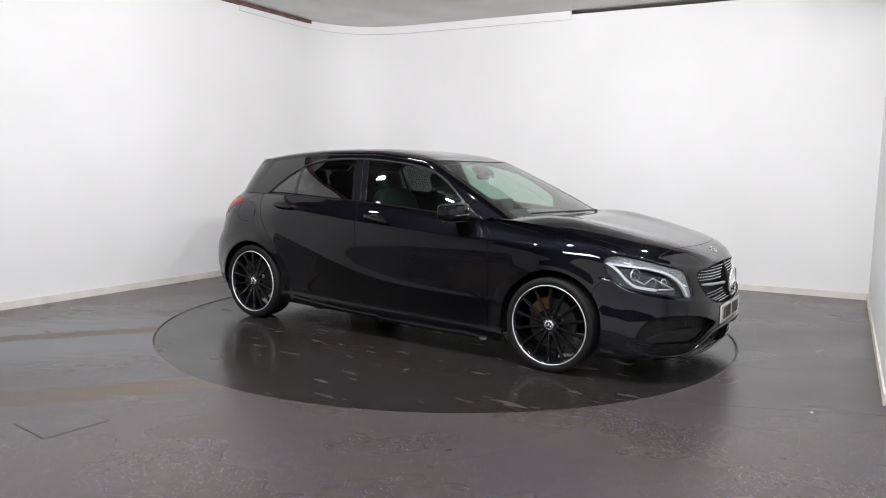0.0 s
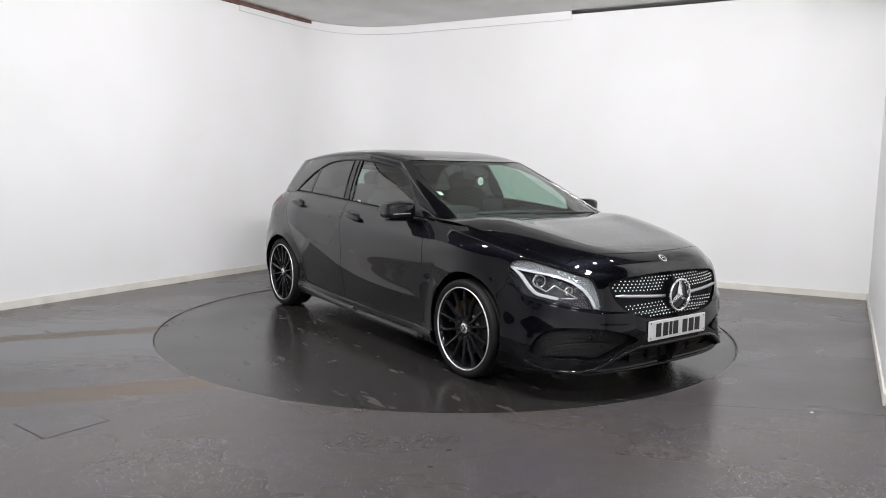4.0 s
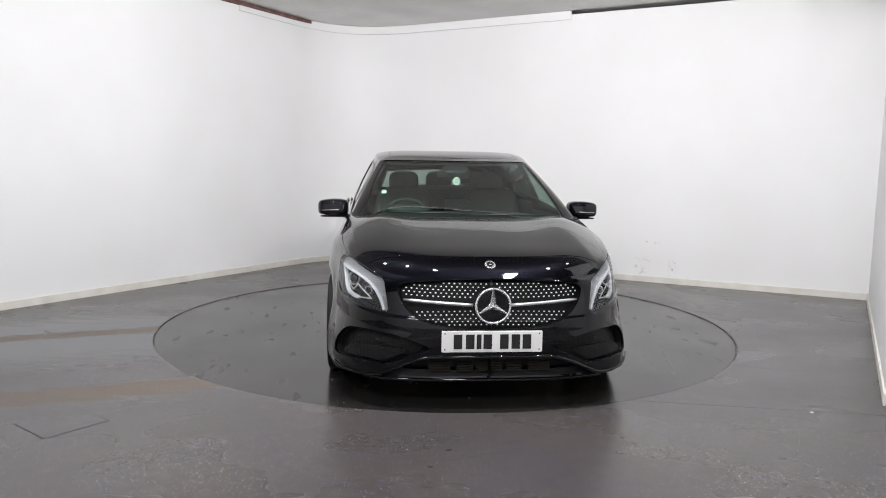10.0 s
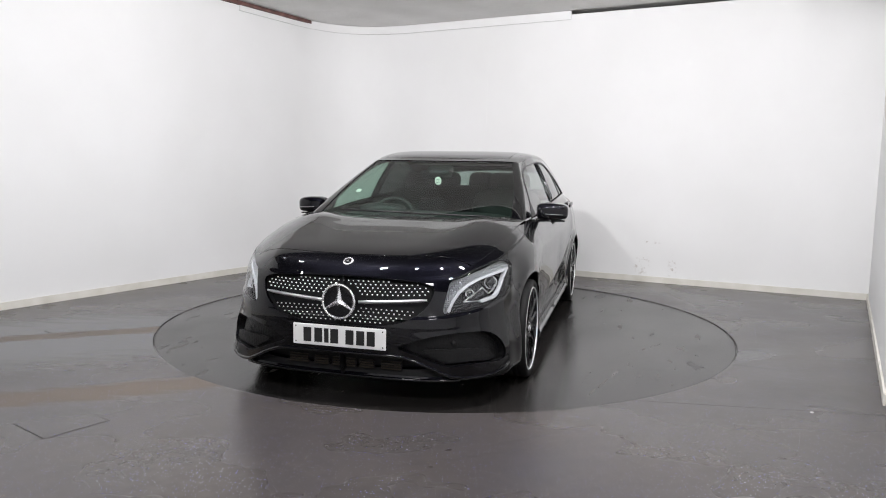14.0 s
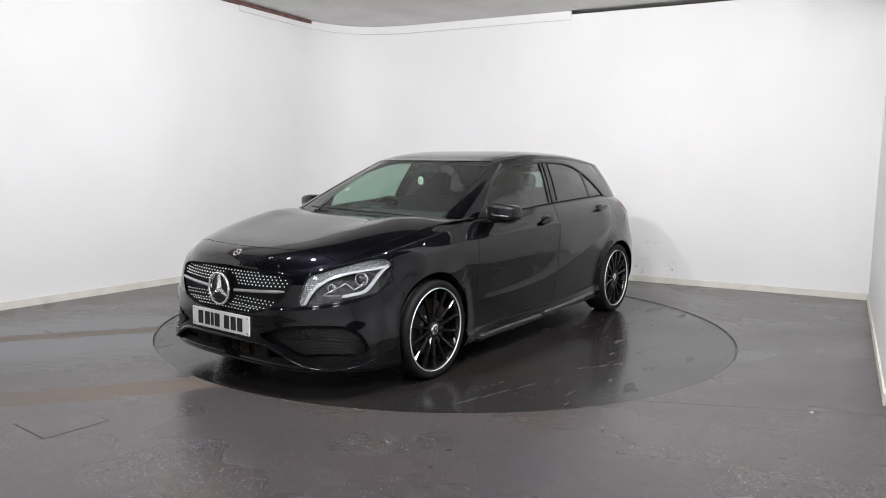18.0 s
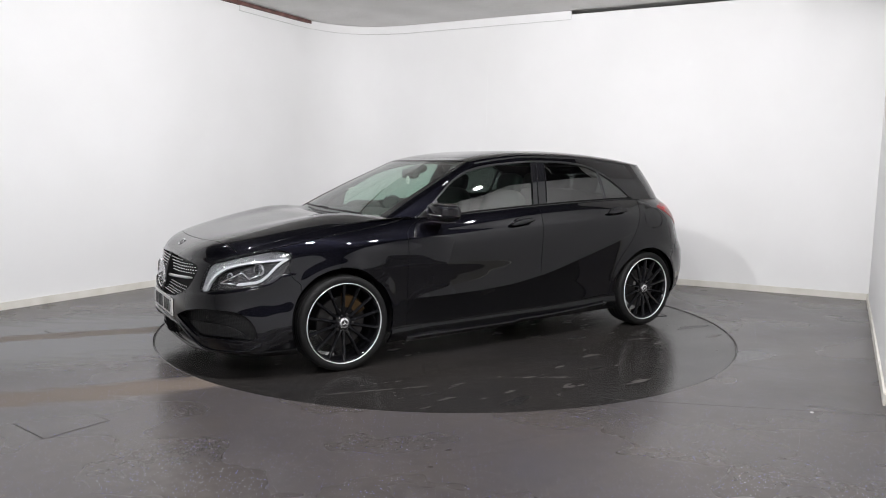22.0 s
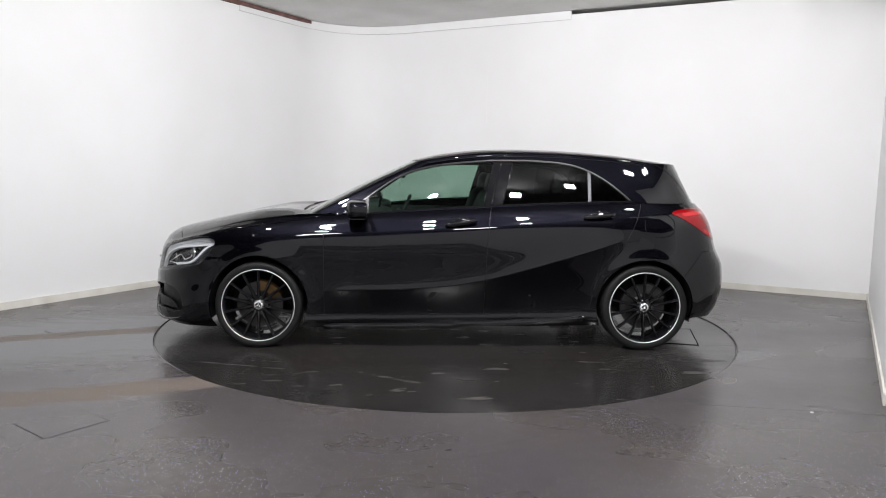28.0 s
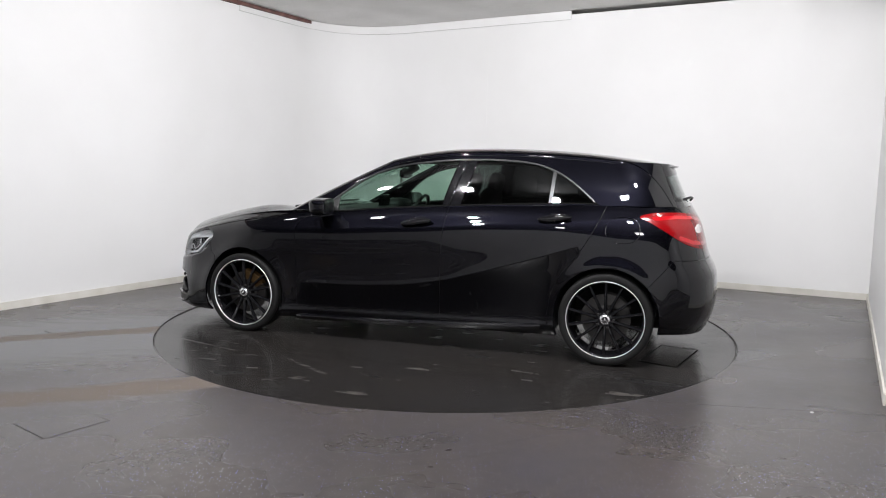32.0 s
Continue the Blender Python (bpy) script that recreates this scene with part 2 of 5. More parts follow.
MUD, WIPED, PALE, SCUFF = (0.125, 0.100, 0.080), (0.060, 0.061, 0.065), (0.085, 0.085, 0.088), (0.070, 0.064, 0.058)
FLOOR = vinyl("vinyl_floor", (0.067, 0.058, 0.053), (0.058, 0.053, 0.054), (0.23, 0.33), True, [
    (-3.3, -1.10, 25, 0.80, 2.6, WIPED, 0.13, 0.95), (-2.75, -0.72, 22, 0.12, 1.10, MUD, 0.55, 0.85), (-1.85, -1.98, 22, 0.16, 1.10, MUD, 0.58, 0.90),
    (-3.9, -1.36, 25, 0.10, 0.7, MUD, 0.55, 0.45), (2.10, -0.98, 25, 0.13, 0.42, PALE, 0.26, 0.85), (2.02, -1.28, -25, 0.02, 0.3, PALE, 0.4, 0.7),
    (-3.1, 0.15, 20, 0.04, 0.4, PALE, 0.4, 0.4), (0.1, -2.80, 20, 0.02, 0.5, (0.045, 0.042, 0.039), 0.36, 0.4), (0.35, -2.60, 28, 0.015, 0.35, (0.045, 0.042, 0.039), 0.36, 0.4)],
    [], (0.012, 0.003, 2.0, 20))
DISC = vinyl("turntable_vinyl", (0.0215, 0.0192, 0.0176), (0.0180, 0.0170, 0.0170), (0.17, 0.27), False, [
    (0.4, 1.6, -30, 0.02, 0.35, SCUFF, 0.4, 0.4),
    (1.35, 1.35, -15, 0.012, 0.4, SCUFF, 0.45, 0.5), (0.9, 1.5, 15, 0.02, 0.3, SCUFF, 0.45, 0.4)],
    [(12, 4.6, 0.665, SCUFF, 0.5), (-35, 5.2, 0.685, SCUFF, 0.5), (80, 2.8, 0.67, (0.008, 0.008, 0.008), 0.4), (100, 4.4, 0.69, (0.05, 0.046, 0.042), 0.5)], (0.42, 0.005, 2.4, 80))


# ---- helpers for meshes ----
def part(name, bm, mat, parent=None, label="", smooth=False):
    """Links a bmesh as one mesh object, under a parent where one is given."""
    me = bpy.data.meshes.new(name)
    bm.to_mesh(me)
    bm.free()
    for m in (mat if isinstance(mat, (list, tuple)) else [mat]):
        me.materials.append(m)
    for p in me.polygons:
        p.use_smooth = smooth
    ob = new(name, me)
    if parent is not None:
        ob.parent = parent
    return tagged(ob, label)


def box(x0, x1, y0, y1, z0, z1, bevel=0.0):
    bm = bmesh.new()
    bmesh.ops.create_cube(bm, size=1)
    for v in bm.verts:
        v.co = ((x0 + x1) / 2 + v.co.x * (x1 - x0), (y0 + y1) / 2 + v.co.y * (y1 - y0), (z0 + z1) / 2 + v.co.z * (z1 - z0))
    if bevel:
        bmesh.ops.bevel(bm, geom=bm.edges[:], offset=bevel, segments=2, affect="EDGES")
    return bm


def lathe(profile, steps=64, axis="y", close=False):
    """Turns a profile of (radius, along) pairs about an axis."""
    bm = bmesh.new()
    rings = []
    for i in range(steps):
        a = 2 * math.pi * i / steps
        ring = []
        for r, h in profile:
            c, s = r * math.cos(a), r * math.sin(a)
            ring.append(bm.verts.new((c, h, s) if axis == "y" else (c, s, h)))
        rings.append(ring)
    n = len(profile)
    for i in range(steps):
        a, b = rings[i], rings[(i + 1) % steps]
        for k in range(n if close else n - 1):
            bm.faces.new((a[k], a[(k + 1) % n], b[(k + 1) % n], b[k]))
    bmesh.ops.recalc_face_normals(bm, faces=bm.faces[:])
    return bm


def spline(knots):
    """A smooth curve through (x, y) pairs, with no overshoot; x rises."""
    xs = np.array([k[0] for k in knots], float)
    ys = np.array([k[1] for k in knots], float)
    h = np.diff(xs)
    d = np.diff(ys) / h
    m = np.zeros(len(xs))
    m[0], m[-1] = d[0], d[-1]
    for i in range(1, len(xs) - 1):
        if d[i - 1] * d[i] > 0:
            w1, w2 = 2 * h[i] + h[i - 1], h[i] + 2 * h[i - 1]
            m[i] = (w1 + w2) / (w1 / d[i - 1] + w2 / d[i])

    def at(x):
        x = np.clip(np.asarray(x, float), xs[0], xs[-1])
        i = np.clip(np.searchsorted(xs, x) - 1, 0, len(xs) - 2)
        t = (x - xs[i]) / h[i]
        return ((1 + 2 * t) * (1 - t) ** 2 * ys[i] + t * (1 - t) ** 2 * h[i] * m[i]
                + t * t * (3 - 2 * t) * ys[i + 1] + t * t * (t - 1) * h[i] * m[i + 1])
    return at


def rod(a, b, r, sides=8):
    """A straight round bar from a to b."""
    a, b = Vector(a), Vector(b)
    bm = bmesh.new()
    bmesh.ops.create_cone(bm, cap_ends=True, segments=sides, radius1=r, radius2=r, depth=(b - a).length)
    bmesh.ops.transform(bm, matrix=Matrix.Translation((a + b) / 2) @ (b - a).to_track_quat("Z", "Y").to_matrix().to_4x4(), verts=bm.verts[:])
    return bm


def merged_boxes(*bms):
    out = bmesh.new()
    for b in bms:
        me = bpy.data.meshes.new("piece")
        b.to_mesh(me)
        b.free()
        out.from_mesh(me)
        bpy.data.meshes.remove(me)
    return out


# ---- the room ----
LEFT_DIR = Vector((0.5027, 0.8645, 0))
BACK_DIR = Vector((0.8926, -0.4508, 0))
CORNER = Vector((-1.418, 4.143, 0))
RIGHT_CORNER = Vector((4.25, 1.280, 0))
RIGHT_DIR = Vector((-0.4877, -0.8730, 0))


def wall_path():
    """The inner face of the walls in plan: left wall, rounded corner, back wall, right wall."""
    r = 1.05
    pts = [CORNER - LEFT_DIR * 9.5, CORNER - LEFT_DIR * 4.0, CORNER - LEFT_DIR * r]
    for i in range(1, 40):
        t = i / 40
        a, b = CORNER - LEFT_DIR * r, CORNER + BACK_DIR * r
        pts.append(a.lerp(CORNER, t).lerp(CORNER.lerp(b, t), t))
    pts += [CORNER + BACK_DIR * r, RIGHT_CORNER]
    return pts


def ribbon(pts, z0, z1, thick):
    """An upright slab along a plan line, its inner face on the line."""
    bm = bmesh.new()
    rows = []
    for i, p in enumerate(pts):
        a, b = pts[max(i - 1, 0)], pts[min(i + 1, len(pts) - 1)]
        d = (b - a).normalized()
        n = Vector((-d.y, d.x, 0))
        q = p + n * thick
        rows.append([bm.verts.new((p.x, p.y, z0)), bm.verts.new((p.x, p.y, z1)), bm.verts.new((q.x, q.y, z1)), bm.verts.new((q.x, q.y, z0))])
    for a, b in zip(rows, rows[1:]):
        for k in range(4):
            bm.faces.new((a[k], b[k], b[(k + 1) % 4], a[(k + 1) % 4]))
    bm.faces.new(rows[0])
    bm.faces.new(rows[-1][::-1])
    bmesh.ops.recalc_face_normals(bm, faces=bm.faces[:])
    return bm


def shifted(pts, d):
    out = []
    for i, p in enumerate(pts):
        a, b = pts[max(i - 1, 0)], pts[min(i + 1, len(pts) - 1)]
        t = (b - a).normalized()
        out.append(p + Vector((-t.y, t.x, 0)) * d)
    return out


WALLS = wall_path()
tagged(part("wall_back", ribbon(WALLS, 0, 3.05, 0.15), WHITE), "white painted studio wall with a rounded corner", "wall", kind="structure")
RIGHT = [RIGHT_CORNER, RIGHT_CORNER + RIGHT_DIR * 3.78]
tagged(part("wall_right", ribbon(RIGHT, 0, 3.05, 0.15), WHITE), "white painted studio wall", "wall", kind="structure")
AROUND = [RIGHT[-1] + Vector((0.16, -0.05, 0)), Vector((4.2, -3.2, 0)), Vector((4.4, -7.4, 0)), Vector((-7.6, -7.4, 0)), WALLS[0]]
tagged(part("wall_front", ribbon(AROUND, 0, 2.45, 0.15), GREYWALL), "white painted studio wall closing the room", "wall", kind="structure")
JOINT = CORNER + BACK_DIR * 2.12 - Vector((-BACK_DIR.y, BACK_DIR.x, 0)) * 0.002
tagged(part("trim", ribbon([JOINT, JOINT + BACK_DIR * 0.004], 1.80, 2.40, 0.0015), WHITE), "faint filled joint between two wall boards", "wall joint", kind="structure")
# unseen band, added black so that the paint's upper reflections stay dark
tagged(part("wall_front", ribbon(AROUND, 2.455, CEIL + 0.02, 0.15), BLACKCEIL), "unseen black band added above the wall to keep reflections dark", "wall", kind="structure")
tagged(part("baseboard", ribbon(shifted(WALLS, -0.016), 0, 0.066, 0.013), CREAM), "cream painted wooden skirting board", "skirting", kind="structure")
tagged(part("baseboard", ribbon(shifted(RIGHT, -0.016), 0, 0.066, 0.013), CREAM), "cream painted wooden skirting board", "skirting", kind="structure")
tagged(part("ceiling", box(-9, 8, 0.30, 8, CEIL, CEIL + 0.15), CEILING), "rough off-white plaster ceiling", "ceiling", kind="structure")
tagged(part("ceiling", box(-9, 8, -9.5, 0.30, CEIL + 0.02, CEIL + 0.15), BLACKCEIL), "black painted ceiling over the camera", "ceiling", kind="structure")


def floor_sheet(x0, x1, y0, y1, r, steps=160):
    """The floor slab with a round opening for the turntable."""
    bm = bmesh.new()
    rows = []
    for i in range(steps):
        a = 2 * math.pi * (i + 0.5) / steps
        c, s = math.cos(a), math.sin(a)
        k = min((x1 if c > 0 else x0) / c, (y1 if s > 0 else y0) / s)
        rows.append([bm.verts.new(p) for p in ((r * c, r * s, -0.12), (r * c, r * s, -0.0016), ((r + 0.010) * c, (r + 0.010) * s, 0), (k * c, k * s, 0))])
    for p, q in zip(rows, rows[1:] + rows[:1]):
        for j in range(3):
            bm.faces.new((p[j], p[j + 1], q[j + 1], q[j]))
    bm.faces.new([p[0] for p in rows])
    bmesh.ops.recalc_face_normals(bm, faces=bm.faces[:])
    if max(bm.faces, key=lambda f: f.calc_center_median().length).normal.z < 0:
        bmesh.ops.reverse_faces(bm, faces=bm.faces[:])
    return bm


tagged(part("floor", floor_sheet(-9, 8, -9.5, 8, 2.243), FLOOR), "dark grey speckled vinyl floor", "floor", kind="structure")

# a board that covers the joint of wall and ceiling round the corner
board = [CORNER - LEFT_DIR * 1.92] + WALLS[2:-1] + [CORNER + BACK_DIR * 3.17]
cornice = new("cornice_board")
tagged(cornice, "thin white board bridging wall top and ceiling", "cornice", kind="structure")
part("board", ribbon(shifted(board, -0.014), 2.995, CEIL - 0.004, 0.012), WHITE, cornice)
part("bead", ribbon(shifted(board, -0.018), 2.990, 2.994, 0.015), BEAD, cornice)
# rusty steel angle along the top of the left wall
angle = [CORNER - LEFT_DIR * 7.5, CORNER - LEFT_DIR * 0.75]
beam = part("steel_angle", merged_boxes(ribbon(shifted(angle, -0.05), 3.052, 3.088, 0.07), ribbon(shifted(angle, 0.02), 3.051, 3.090, 0.10)), BROWN)
tagged(beam, "rust-brown steel angle between wall and ceiling", "beam", kind="structure")

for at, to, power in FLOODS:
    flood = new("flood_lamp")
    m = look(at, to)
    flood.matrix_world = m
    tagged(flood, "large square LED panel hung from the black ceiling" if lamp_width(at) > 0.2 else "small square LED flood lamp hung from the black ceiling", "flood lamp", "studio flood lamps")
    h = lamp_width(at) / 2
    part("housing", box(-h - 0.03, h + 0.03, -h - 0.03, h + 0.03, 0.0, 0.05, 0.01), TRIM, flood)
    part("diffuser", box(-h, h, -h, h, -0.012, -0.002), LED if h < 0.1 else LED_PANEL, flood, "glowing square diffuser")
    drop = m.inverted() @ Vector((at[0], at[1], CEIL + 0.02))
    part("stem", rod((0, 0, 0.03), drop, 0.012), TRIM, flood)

# floor hatches, vinyl seam and a chip of litter
for (cx, cy), turn, size in (((-2.815, -0.585), -38, 0.235), ((-1.845, -2.47), -36, 0.30)):
    hatch = new("floor_hatch")
    hatch.matrix_world = pose(cx, cy, 0.0, 0, 0, turn)
    tagged(hatch, "square access hatch flush in the vinyl floor", "floor hatch", "floor hatches")
    lid = box(-size / 2, size / 2, -size / 2, size / 2, 0, 0.0022, 0.0008)
    lid.transform(hatch.matrix_world)
    part("cover", lid, FLOOR, hatch).matrix_basis = hatch.matrix_world.inverted()
    for k in range(4):
        o = part("edge_strip", box(-size / 2 - 0.006, size / 2 + 0.006, size / 2 + 0.001, size / 2 + 0.0035, 0, 0.0016), SEAM, hatch)
        o.matrix_basis = pose(0, 0, 0, 0, 0, 90 * k)
tagged(part("vinyl_seam", rod((0.95, -1.98, 0.0), (2.5, -2.20, 0.0), 0.0009), SEAM), "thin seam welded in the vinyl floor", "seam", kind="structure")
tagged(part("litter", box(1.93, 1.944, -2.155, -2.146, 0.0, 0.007, 0.001), WHITE), "small white chip of litter on the floor", "litter")


# ---- the turntable ----
table = new("turntable")
tagged(table, "flush round turntable with dark vinyl top", "turntable")
R_DISC, TABLE_Z = 2.238, -0.008
part("edge_ring", lathe([(R_DISC - 0.030, 0.0), (R_DISC - 0.008, 0.0), (R_DISC - 0.004, -0.004), (R_DISC - 0.004, -0.06), (R_DISC - 0.030, -0.06)], 160, "z"), DISC, table, "vinyl-covered edge ring")


def disc_sheet(y0, y1):
    """A strip of the turntable's covering between two straight joints."""
    bm = bmesh.new()
    r = R_DISC - 0.0303
    xs = -r * np.cos(np.linspace(0, math.pi, 241))
    low, high = [], []
    for x in xs:
        h = math.sqrt(max(r * r - x * x, 0))
        if min(y1, h) - max(y0, -h) > 1e-4:
            low.append((x, max(y0, -h)))
            high.append((x, min(y1, h)))
    ring = [bm.verts.new((x, y, 0)) for x, y in low + high[::-1]]
    face = bm.faces.new(ring)
    bmesh.ops.recalc_face_normals(bm, faces=[face])
    if face.normal.z < 0:
        face.normal_flip()
    skirt = bmesh.ops.extrude_face_region(bm, geom=[face])
    for v in skirt["geom"]:
        if isinstance(v, bmesh.types.BMVert):
            v.co.z = -0.05
    bmesh.ops.recalc_face_normals(bm, faces=bm.faces[:])
    return bm


for y0, y1 in ((-R_DISC, -0.7515), (-0.75, 0.7485), (0.75, R_DISC)):
    part("vinyl_sheet", disc_sheet(y0, y1), DISC, table, "dark vinyl sheet with scuffs")
# thin pale ring added in place of the light caught by the rim
part("edge_glint", lathe([(R_DISC - 0.0042, -0.0030), (R_DISC - 0.0036, 0.0006), (R_DISC - 0.0010, 0.0006), (R_DISC - 0.0004, -0.0030)], 160, "z"), EDGE_GLINT, table, "thin pale ring painted as the edge's highlight")
# dark strip laid into the open gap, in place of the shade there
tagged(part("trim", lathe([(R_DISC + 0.0005, -0.0090), (R_DISC + 0.0035, -0.0070), (R_DISC + 0.0046, -0.011)], 160, "z"), GAP), "thin dark strip standing for the shaded gap round the turntable", "edge strip", kind="structure")

plate = part("access_plate", box(-0.122, 0.122, -0.257, 0.257, 0.0, 0.003, 0.001), DISC, table, "flush rectangular access plate")
plate.matrix_basis = pose(-1.775, 0.468, 0.0, 0, 0, -15)
for bounds in ((-0.130, 0.130, 0.2575, 0.264), (-0.130, 0.130, -0.264, -0.2575), (0.1225, 0.129, -0.257, 0.257), (-0.129, -0.1225, -0.257, 0.257)):
    o = part("plate_joint", box(*bounds, 0.0, 0.0034), GAP, table)
    o.matrix_basis = pose(-1.775, 0.468, 0.0, 0, 0, -15)

# ---- the car's surface ----
# Half the car, y > 0. The side sheet wraps from the middle of the nose to the middle of the tail.
X1, X2 = 1.05, -1.30
ARCH = 0.340
top_z = spline([(-1.95, 1.02), (-1.6, 1.035), (-1.2, 1.033), (-0.7, 1.015), (-0.24, 0.992), (0.3, 0.955), (0.55, 0.938), (0.75, 0.932), (1.0, 0.924), (1.35, 0.888), (1.6, 0.838), (1.8, 0.786), (2.0, 0.725), (2.1, 0.70), (2.17, 0.695)])
top_y = spline([(-2.0, 0.70), (-1.6, 0.735), (-1.2, 0.765), (-0.6, 0.785), (0, 0.787), (0.5, 0.785), (0.75, 0.780), (1.0, 0.770), (1.35, 0.752), (1.8, 0.738), (2.2, 0.735)])
max_y = spline([(-2.0, 0.885), (-1.35, 0.89), (-0.9, 0.878), (0, 0.87), (0.8, 0.876), (1.35, 0.89), (1.8, 0.868), (2.2, 0.855)])
bottom_z = spline([(-2.1, 0.2), (-1.7, 0.225), (-1.3, 0.19), (-0.98, 0.172), (0.95, 0.146), (1.4, 0.14), (1.7, 0.14), (1.95, 0.145), (2.1, 0.15), (2.2, 0.15)])
SIDE = spline([(0, 0.72), (0.06, 0.86), (0.12, 0.80), (0.3, 0.86), (0.5, 0.96), (0.64, 0.985), (0.76, 0.955), (0.83, 0.90), (0.90, 0.68), (0.95, 0.40), (1, 0)])
SIDE_DOOR = spline([(0, 0.72), (0.06, 0.86), (0.12, 0.78), (0.3, 0.80), (0.5, 0.87), (0.64, 0.945), (0.76, 0.965), (0.83, 0.905), (0.90, 0.68), (0.95, 0.40), (1, 0)])
SIDE_FRONT = spline([(0, 0.72), (0.06, 0.90), (0.15, 0.98), (0.25, 1.0), (0.35, 0.94), (0.47, 0.83), (0.7, 0.71), (0.85, 0.60), (0.95, 0.38), (1, 0)])
SIDE_REAR = spline([(0, 0.72), (0.06, 0.90), (0.15, 0.98), (0.3, 1.0), (0.42, 0.985), (0.5, 0.95), (0.6, 0.89), (0.7, 0.82), (0.8, 0.72), (0.9, 0.48), (0.95, 0.28), (1, 0)])
NOSE = spline([(0, 2.14), (0.05, 2.205), (0.25, 2.226), (0.4, 2.232), (0.5, 2.229), (0.74, 2.208), (0.88, 2.192), (0.96, 2.180), (1, 2.17)])
TAIL = spline([(0, -1.98), (0.15, -2.03), (0.3, -2.05), (0.45, -2.043), (0.6, -1.988), (0.75, -1.95), (0.87, -1.92), (1, -1.86)])
SKIRT = spline([(0, 0.055), (0.12, 0.035), (0.3, 0.02), (0.5, 0)])
FRONT_N = spline([(0, 4.6), (0.35, 4.4), (0.7, 4.2), (1, 4.0)])
FRONT_M = spline([(0, 3.2), (0.35, 3.0), (0.7, 3.1), (1, 3.3)])
REAR_N = spline([(0, 3.8), (0.4, 4.0), (0.8, 4.0), (1, 3.2)])
bonnet_mid = spline([(0.6, 0.90), (0.95, 0.918), (1.1, 0.930), (1.2, 0.939), (1.3, 0.937), (1.48, 0.913), (1.8, 0.852), (2.04, 0.791), (2.12, 0.747), (2.17, 0.695)])
COWL_B, COWL_T = (0.97, 0.12), (0.19, 0.12)
HATCH_B, HATCH_T = (-1.45, 0.395), (-1.35, 0.37)
CAB_M, CAB_N = 3.4, 2.4


crease_hi = spline([(-1.6, 0.972), (-1.3, 0.945), (-0.85, 0.915), (-0.45, 0.882), (-0.25, 0.863), (0.33, 0.832), (0.63, 0.815), (0.95, 0.81), (1.3, 0.80)])
crease_lo = spline([(-1.35, 0.85), (-0.99, 0.715), (-0.62, 0.60), (-0.23, 0.49), (0.1, 0.437), (0.45, 0.415), (0.95, 0.405)])


def ease(t):
    t = np.clip(t, 0, 1)
    return t * t * (3 - 2 * t)


def relief(x, z):
    """Pressed lines of the flank: a high crease, a rising lower fold and the lips round the wheel arches."""
    d = z - crease_hi(x)
    fade = ease((x + 1.80) / 0.3) * ease((1.45 - x) / 0.4)
    under = np.maximum(-d, 0) / 0.16
    out = fade * np.where(d > 0, -0.013 * (1 - np.exp(-np.maximum(d, 0) / 0.035)) * np.exp(-np.maximum(d, 0) / 0.12), 0.0035 * under * np.exp(1 - under))
    d = z - crease_lo(x)
    fade = ease((x + 1.30) / 0.35) * ease((0.98 - x) / 0.25)
    out = out + fade * np.where(d > 0, 0.010 * np.exp(-np.maximum(d, 0) / 0.06), 0.010 - 0.040 * (1 - np.exp(np.minimum(d, 0) / 0.18)))
    for wx in (1.35, -1.35):
        r = np.hypot(x - wx, z - 0.306)
        out = out + 0.013 * np.exp(-((np.maximum(r, ARCH) - ARCH) / 0.055) ** 2) * (r > 0.2)
    return out


lamp_ledge = spline([(0.75, 0.62), (0.90, 0.612), (1.0, 0.568), (1.14, 0.540), (1.30, 0.522), (1.47, 0.506), (1.62, 0.495), (1.8, 0.49)])


def side_sheet(cols=240, rows=64):
    """Points of the side sheet, [column][row]."""
    nf = int(cols * 0.3)
    nr = int(cols * 0.22)
    ns = cols - nf - nr
    P = np.zeros((cols, rows, 3))
    w = np.linspace(0, 1, rows)
    for c in range(cols):
        if c < nf:
            a = math.sin(0.5 * math.pi * c / nf)
            tau = (1 - a ** FRONT_M(w)) ** (1 / FRONT_N(w))
            x = X1 + (NOSE(w) - X1) * tau
        elif c < nf + ns:
            a = 1.0
            x = np.full(rows, X1 + (X2 - X1) * (c - nf) / ns)
        else:
            a = max(math.cos(0.5 * math.pi * (c - nf - ns) / (nr - 1)), 0.0)
            tau = (1 - a ** 3.8) ** (1 / REAR_N(w))
            x = X2 + (TAIL(w) - X2) * tau
        xm = x[rows - 1]
        z = bottom_z(x) + (top_z(xm) - bottom_z(x)) * w
        kd = ease((x + 0.45) / 0.4) * (1 - ease((x - 1.20) / 0.45))
        kf, kr = ease((x - 1.20) / 0.45), ease((-1.0 - x) / 0.4)
        section = SIDE(w) * (1 - kf - kr - kd) + SIDE_DOOR(w) * kd + SIDE_FRONT(w) * kf + SIDE_REAR(w) * kr
        y = a * (top_y(x) + (max_y(x) - top_y(x)) * section) + a * SKIRT(w) * np.clip((x - 1.45) / 0.4, 0, 1) ** 2
        y = y + a * relief(x, z)
        d = z - lamp_ledge(x - y)
        step = 0.009 * (1 - ease((d + 0.008) / 0.016)) * np.exp(-np.maximum(-d, 0) / 0.10) * ease((x - 1.62) / 0.12)
        x, y = x + 0.6 * step, y + 0.7 * step * a
        P[c] = np.stack([x, y, z], 1)
    return P


ridge_y = spline([(0.8, 0.66), (1.1, 0.60), (1.5, 0.54), (2.0, 0.45)])


